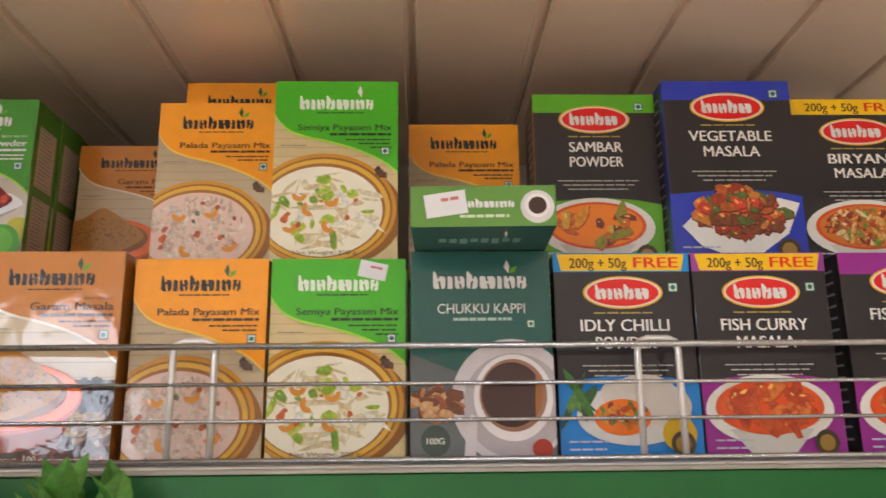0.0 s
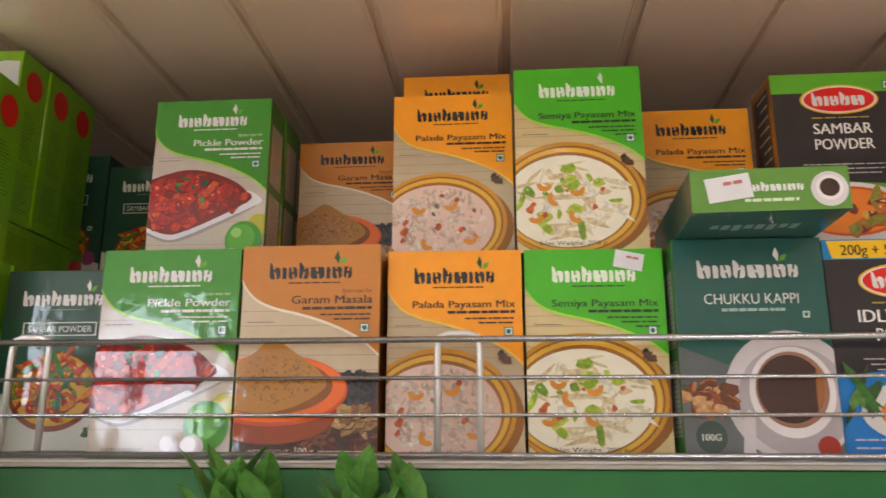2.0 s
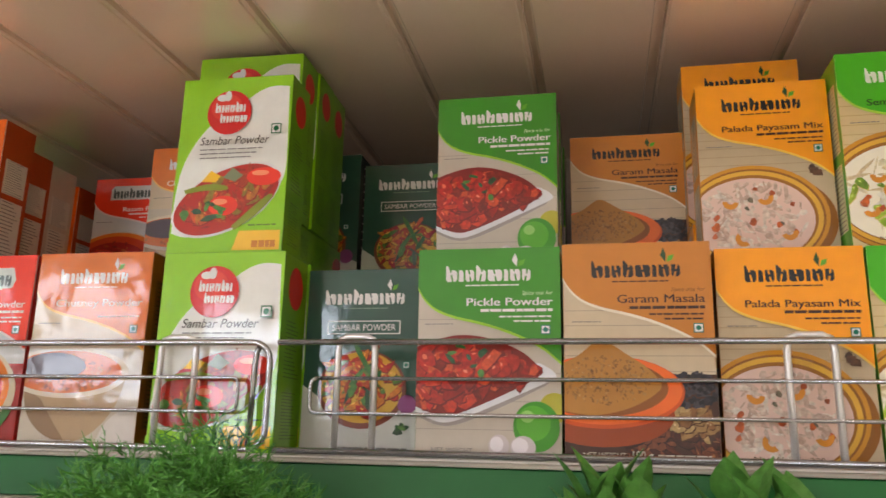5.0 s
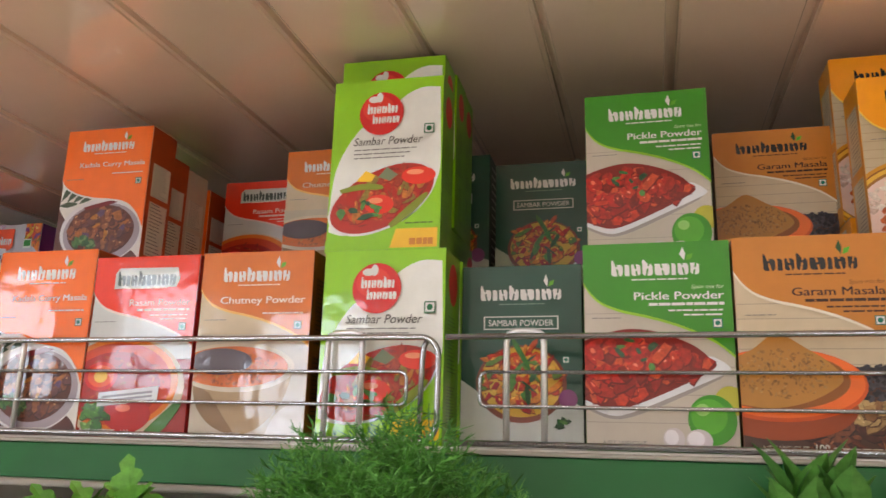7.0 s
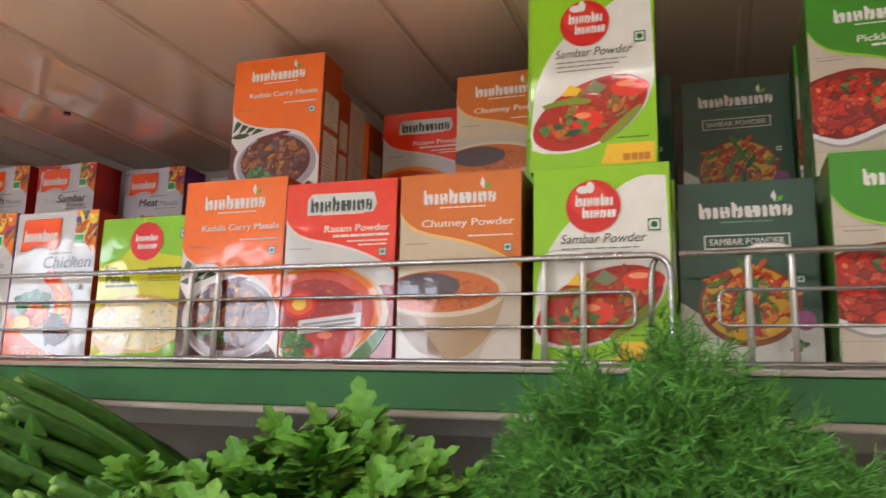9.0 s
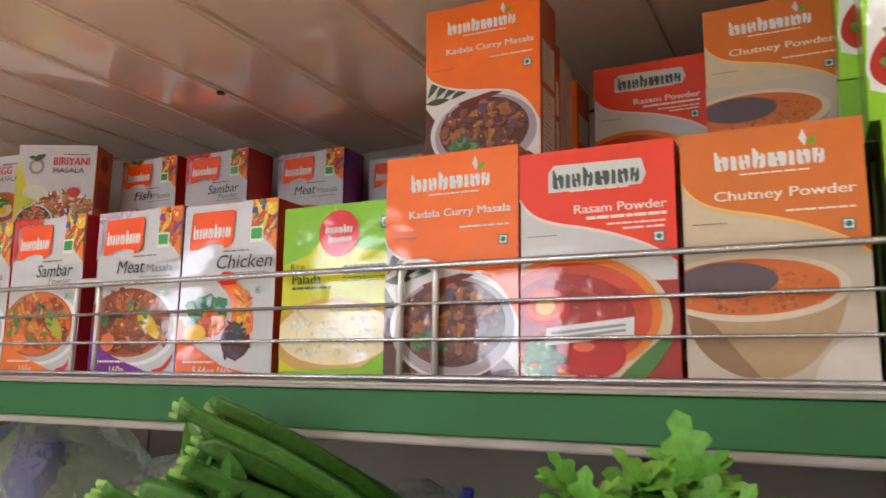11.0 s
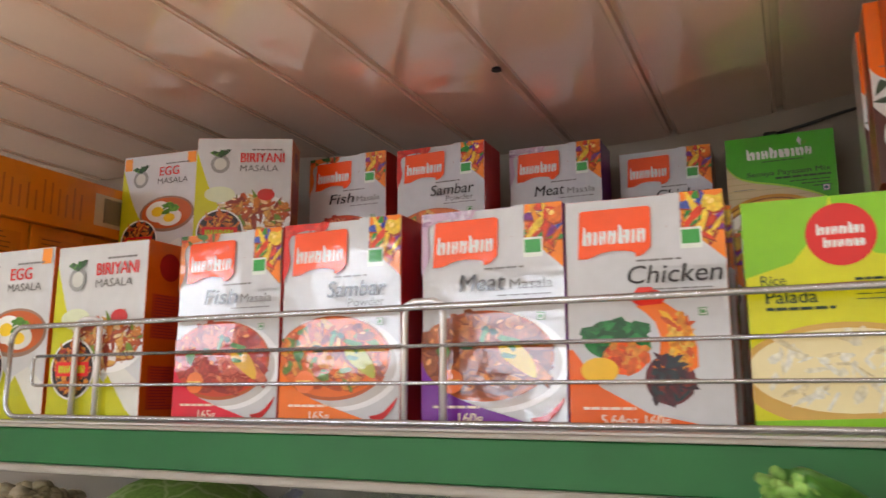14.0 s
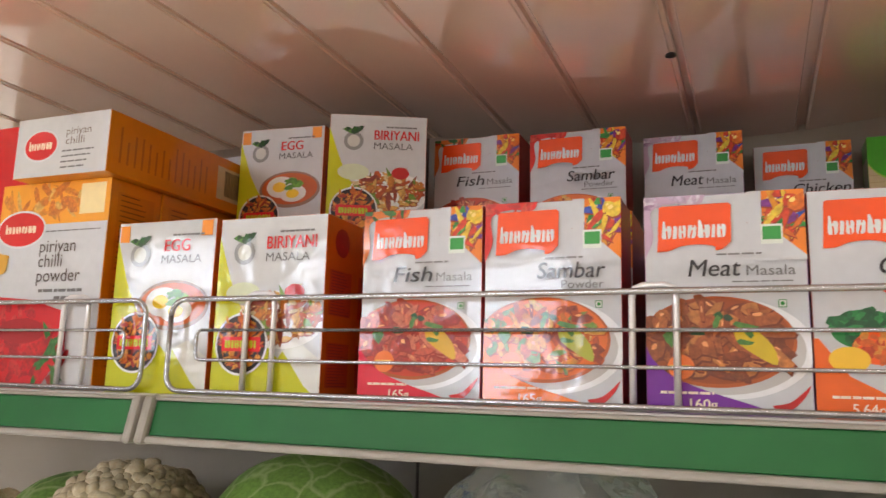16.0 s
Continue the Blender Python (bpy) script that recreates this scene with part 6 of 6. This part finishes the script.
def parsley(x, y, top, wide, seed, count=70, leaf=1.0):
    rnd = random.Random(seed)
    leaves, stems = bmesh.new(), bmesh.new()
    for k in range(count):
        a, r = rnd.uniform(0, 6.28), math.sqrt(rnd.random())
        tx, ty = x + math.cos(a) * r * wide, y + math.sin(a) * r * 0.055
        tz = top - 0.085 * r * r - rnd.uniform(0, 0.05)
        bx, by = x + (tx - x) * 0.3, y + (ty - y) * 0.3
        add_tube(stems, [(bx, by, 1.191), ((bx + tx) / 2, (by + ty) / 2, 1.30), (tx, ty, tz - 0.012)], 0.0011, 5)
        out = Vector((math.cos(a) * r, math.sin(a) * r - 0.25, 0.5))
        for s in range(7 if leaf < 1.3 else 4):
            d = out + Vector((rnd.uniform(-1, 1), rnd.uniform(-0.9, 0.7), rnd.uniform(-0.3, 0.9)))
            base = Vector((tx, ty, tz - 0.012)) + Vector((rnd.uniform(-0.007, 0.007), rnd.uniform(-0.007, 0.007), rnd.uniform(-0.012, 0.008)))
            add_leaf(leaves, base, d, (rnd.uniform(-0.4, 0.4), -0.5, 1), leaf * rnd.uniform(0.013, 0.022), leaf * rnd.uniform(0.012, 0.018), LOBED, 0.25, 0.3)
            add_leaf(leaves, base, d + Vector((0.7, 0, 0.1)), (0, -0.5, 1), leaf * rnd.uniform(0.012, 0.018), leaf * 0.014, LOBED, 0.3, 0.3)
            add_leaf(leaves, base, d + Vector((-0.7, 0, 0.1)), (0, -0.5, 1), leaf * rnd.uniform(0.012, 0.018), leaf * 0.014, LOBED, 0.3, 0.3)
    return bunch("parsley_bunch", "bunch of fresh flat-leaf parsley on the vegetable deck", "herb bunch", (("stem_tuft", stems, M_STALK), ("foliage", leaves, M_PARS)))


def dill(x, y, top, wide, seed, count=170):
    rnd = random.Random(seed)
    verts, faces, stems = [], [], bmesh.new()

    def blade(p, q, w):
        side = (q - p).cross(Vector((rnd.uniform(-1, 1), -1, rnd.uniform(-1, 1)))).normalized() * w
        n = len(verts)
        verts.extend([p - side, p + side, q + side * 0.3, q - side * 0.3])
        faces.append((n, n + 1, n + 2, n + 3))

    for k in range(count):
        a, r = rnd.uniform(0, 6.28), math.sqrt(rnd.random())
        tip = Vector((x + math.cos(a) * r * wide, y + math.sin(a) * r * 0.06, top - 0.075 * r * r - rnd.uniform(0, 0.05)))
        base = Vector((x + (tip.x - x) * 0.3, y + (tip.y - y) * 0.3, 1.191))
        if k % 3 == 0:
            add_tube(stems, [base, (base + tip) / 2 + Vector((0, 0, 0.02)), tip], 0.0010, 5)
        ahead = Vector((math.cos(a) * r, math.sin(a) * r - 0.4, rnd.uniform(0.0, 0.9))).normalized()
        start = tip - ahead * 0.02
        for s in range(14):
            c = start + ahead * (0.0032 * s) + Vector((rnd.uniform(-1, 1), rnd.uniform(-1, 1), rnd.uniform(-1, 1))) * 0.002
            for side in range(2):
                d = (ahead * 0.8 + Vector((rnd.uniform(-1, 1), rnd.uniform(-1, 1), rnd.uniform(-0.7, 1)))).normalized()
                end = c + d * rnd.uniform(0.007, 0.013)
                blade(c, end, 0.0005)
                for f in range(3):
                    m = c.lerp(end, 0.35 + 0.22 * f)
                    blade(m, m + (d + Vector((rnd.uniform(-1, 1), rnd.uniform(-1, 1), rnd.uniform(-1, 1)))).normalized() * rnd.uniform(0.004, 0.008), 0.0004)
    me = bpy.data.meshes.new("foliage")
    me.from_pydata([tuple(v) for v in verts], [], faces)
    me.materials.append(M_DILL)
    ob = tagged(new("dill_bunch"), "large feathery bunch of fresh green dill", "herb bunch", "fresh herbs")
    leaf = new("foliage", me)
    leaf.parent = ob
    leaf["kind"] = "stuff"
    part("stem_tuft", stems, M_STALK, ob)["kind"] = "stuff"
    return ob


mint(-0.250, 0.430, 1.441, 3)
mint(-0.186, 0.430, 1.441, 8)
mint(-0.905, 0.425, 1.412, 12)
dill(-0.472, 0.395, 1.430, 0.075, 5, 520)
dill(-0.405, 0.380, 1.372, 0.06, 6, 200)
dill(-0.485, 0.352, 1.368, 0.08, 16, 170)
parsley(-0.585, 0.39, 1.392, 0.045, 23, 30, 1.2)
parsley(-0.600, 0.360, 1.372, 0.065, 41, 34, 1.45)
parsley(-0.735, 0.375, 1.385, 0.05, 43, 26, 1.3)
parsley(-0.660, 0.395, 1.400, 0.10, 7, 95, 1.35)
parsley(-0.650, 0.405, 1.434, 0.022, 31, 7, 1.5)
parsley(-0.66, 0.345, 1.365, 0.11, 9, 60, 1.5)
parsley(-0.775, 0.385, 1.378, 0.04, 19, 22)
parsley(-0.60, 0.54, 1.375, 0.12, 15, 40)
parsley(-0.345, 0.41, 1.388, 0.07, 14, 30)


def stalk_bundle(x, y, z, seed, count=20, drop=0.09):
    """Thick hollow green stalks lying slantwise, cut ends up."""
    rnd = random.Random(seed)
    ob = tagged(new("stalk_bundle"), "bundle of thick green stalks with cut ends", "vegetable", "fresh vegetables")
    for k in range(count):
        f = k / (count - 1)
        a = Vector((x - 0.5 * drop * f + rnd.uniform(-0.009, 0.009), y + rnd.uniform(-0.022, 0.022), z - drop * f + rnd.uniform(-0.006, 0.006)))
        b = a + Vector((0.125 + rnd.uniform(-0.02, 0.02), 0.115 + rnd.uniform(-0.01, 0.01), -0.118 + 0.04 * f))
        r = rnd.uniform(0.0046, 0.0072)
        pts = [a.lerp(b, g) + Vector((0, 0, 0.014 * math.sin(g * 3.1))) for g in (0.0, 0.03, 0.12, 0.3, 0.5, 0.75, 1.0)]
        stalk = bmesh.new()
        add_tube(stalk, pts, r, 16, [r * (0.35 if k % 5 == 0 else 1.15), r * 0.98, r, r, r * 0.96, r * 0.9, r * 0.85])
        for i, v in enumerate(stalk.verts):
            ring, side = divmod(i, 16)
            v.co += (v.co - pts[ring]) * (0.16 * math.cos(side * math.pi / 2) + (0.25 * math.sin(side * 2.1 + k) if ring == 0 else 0))
            v.co += Vector([noise.noise(v.co * 60 + Vector((9 * j, k, seed))) for j in range(3)]) * r * (0.9 if ring == 0 else 0.55)
        stalk = part("stalk", stalk, M_STALK, ob)
        if k % 5:
            end = bmesh.new()
            way = (pts[1] - pts[0]).normalized()
            for n in range(4):
                side = way.orthogonal().normalized()
                side.rotate(Matrix.Rotation(1.6 * n + k, 3, way))
                c = pts[0] + side * r * 0.55 + way * 0.004
                add_tube(end, [c, c - way * 0.004 + side * 0.001, c - way * rnd.uniform(0.006, 0.011) + side * rnd.uniform(0.0, 0.003)], r * 0.4, 8, [r * 0.45, r * 0.5, r * 0.32])
            part("cut_end", end, M_CUT, stalk, "pale frayed cut end")
    return ob


stalk_bundle(-0.897, 0.405, 1.418, 3)
stalk_bundle(-0.93, 0.375, 1.368, 5, 18)
stalk_bundle(-0.838, 0.395, 1.352, 8, 10, 0.06)


def cauliflower(x, y, z, r, seed):
    rnd = random.Random(seed)
    ob = tagged(new("cauliflower"), "cream cauliflower head on the vegetable deck", "cauliflower", "fresh vegetables")
    bm = bmesh.new()
    for k in range(460):
        a, t = k * 2.399963, math.acos(1 - 1.25 * (k + 0.5) / 460)
        c = Vector((math.sin(t) * math.cos(a), math.sin(t) * math.sin(a), math.cos(t) * 0.82)) * r * rnd.uniform(0.86, 0.93) * (1 + 0.06 * math.sin(5 * a) * math.sin(7 * t))
        m = Matrix.Translation(c) @ Matrix.Diagonal((1, 1, 0.9, 1))
        made = bmesh.ops.create_icosphere(bm, subdivisions=2, radius=r * rnd.uniform(0.075, 0.115), matrix=m)
        for v in made["verts"]:
            v.co += Vector([noise.noise(v.co * 160 + Vector((i * 9, seed, k)))for i in range(3)]) * r * 0.035
    for f in bm.faces:
        f.smooth = True
    part("curd", bm, M_CAUL, ob)
    bm = bmesh.new()
    for k in range(7):
        a = 0.9 * k
        add_leaf(bm, (math.cos(a) * r * 0.5, math.sin(a) * r * 0.5, -r * 0.8), (math.cos(a), math.sin(a), 0.9), (-math.cos(a), -math.sin(a), 1), r * 1.25, r * 1.1, OVATE, 0.3, -0.2)
    part("outer_leaves", bm, M_CABB, ob)
    ob.matrix_basis = pose(x, y, z)
    return ob


def cabbage(x, y, z, r, seed):
    ob = tagged(new("cabbage"), "pale green cabbage head on the vegetable deck", "cabbage", "fresh vegetables")
    for k in range(5):
        bm = bmesh.new()
        bmesh.ops.create_uvsphere(bm, u_segments=36, v_segments=24, radius=r * (1 - 0.004 * k))
        keep = Vector((math.cos(2.4 * k + seed), math.sin(2.4 * k + seed), 0.35 + 0.2 * (k % 2))).normalized()
        if k:
            dead = [v for v in bm.verts if v.co.normalized().dot(keep) < 0.15 + 0.1 * noise.noise(v.co * 40)]
            bmesh.ops.delete(bm, geom=dead, context="VERTS")
        for v in bm.verts:
            d = v.co.normalized()
            rib = abs(math.sin(math.atan2(d.y, d.x) * 4 + k))
            v.co *= 1 + 0.018 * k * max(0.0, d.dot(keep)) + 0.012 * rib + 0.03 * noise.noise(d * 3 + Vector((k, seed, 0)))
            v.co.z *= 0.86
        for f in bm.faces:
            f.smooth = True
        part("leaf" if k else "heart", bm, M_CABB, ob)
    ob.matrix_basis = pose(x, y, z)
    return ob


cauliflower(-1.598, 0.62, 1.292, 0.082, 2)
cauliflower(-1.80, 0.60, 1.262, 0.08, 4)
cabbage(-1.400, 0.63, 1.292, 0.098, 1)
cabbage(-1.515, 0.53, 1.272, 0.078, 4)
cabbage(-1.72, 0.68, 1.262, 0.085, 6)

m, tree, bsdf = shader("clear_bag")
bsdf.inputs["Base Color"].default_value = (0.86, 0.88, 0.84, 1)
bsdf.inputs["Roughness"].default_value = 0.15
bsdf.inputs["Transmission Weight"].default_value = 0.85
bsdf.inputs["IOR"].default_value = 1.12
bump(tree, bsdf, 70, 0.004)
M_BAG = m


def bag(x, y, z, sx, sy, sz, seed):
    ob = tagged(new("produce_bag"), "clear plastic bag with pale green vegetables", "plastic bag", "fresh vegetables")
    bm = bmesh.new()
    bmesh.ops.create_uvsphere(bm, u_segments=40, v_segments=26, radius=1.0)
    for v in bm.verts:
        d = v.co.copy()
        k = 1 + 0.20 * noise.noise(d * 2.4 + Vector((seed, 0, 0))) + 0.10 * abs(noise.noise(d * 6 + Vector((0, seed, 0))))
        v.co = Vector((d.x * sx, d.y * sy, d.z * sz)) * k
    for f in bm.faces:
        f.smooth = True
    part("film", bm, M_BAG, ob, "crumpled clear plastic film").visible_shadow = False
    bm = bmesh.new()
    rnd = random.Random(seed)
    for k in range(26):
        a = rnd.uniform(0, 6.28)
        add_leaf(bm, (rnd.uniform(-0.4, 0.4) * sx, rnd.uniform(-0.4, 0.4) * sy, -0.5 * sz), (math.cos(a), math.sin(a), 1.5), (0, -1, 0.3), sz * 0.9, sx * 0.5, OVATE, 0.4, 0.2)
    part("contents", bm, M_CABB, ob)["kind"] = "stuff"
    ob.matrix_basis = pose(x, y, z)


bag(-1.165, 0.52, 1.297, 0.085, 0.07, 0.100, 3)
bag(-1.02, 0.54, 1.285, 0.08, 0.07, 0.088, 7)
bag(-0.86, 0.60, 1.27, 0.08, 0.07, 0.075, 9)
bm = bmesh.new()
add_box(bm, -0.012, 0.012, -0.006, 0.006, 0, 0.15, 0.002)
add_box(bm, -0.012, -0.004, -0.006, 0.006, 0.1502, 0.176, 0.002)
add_box(bm, 0.002, 0.012, -0.006, 0.006, 0.1502, 0.166, 0.002)
clip_ob = tagged(mesh_ob("blue_clip", bm, M_BLUE), "dark blue plastic clip among the vegetables", "clip", "fresh vegetables")
clip_ob.matrix_basis = pose(-1.236, 0.56, 1.1905)
copy_thing(clip_ob, pose(-0.80, 0.50, 1.1905, 0, 8, 20))
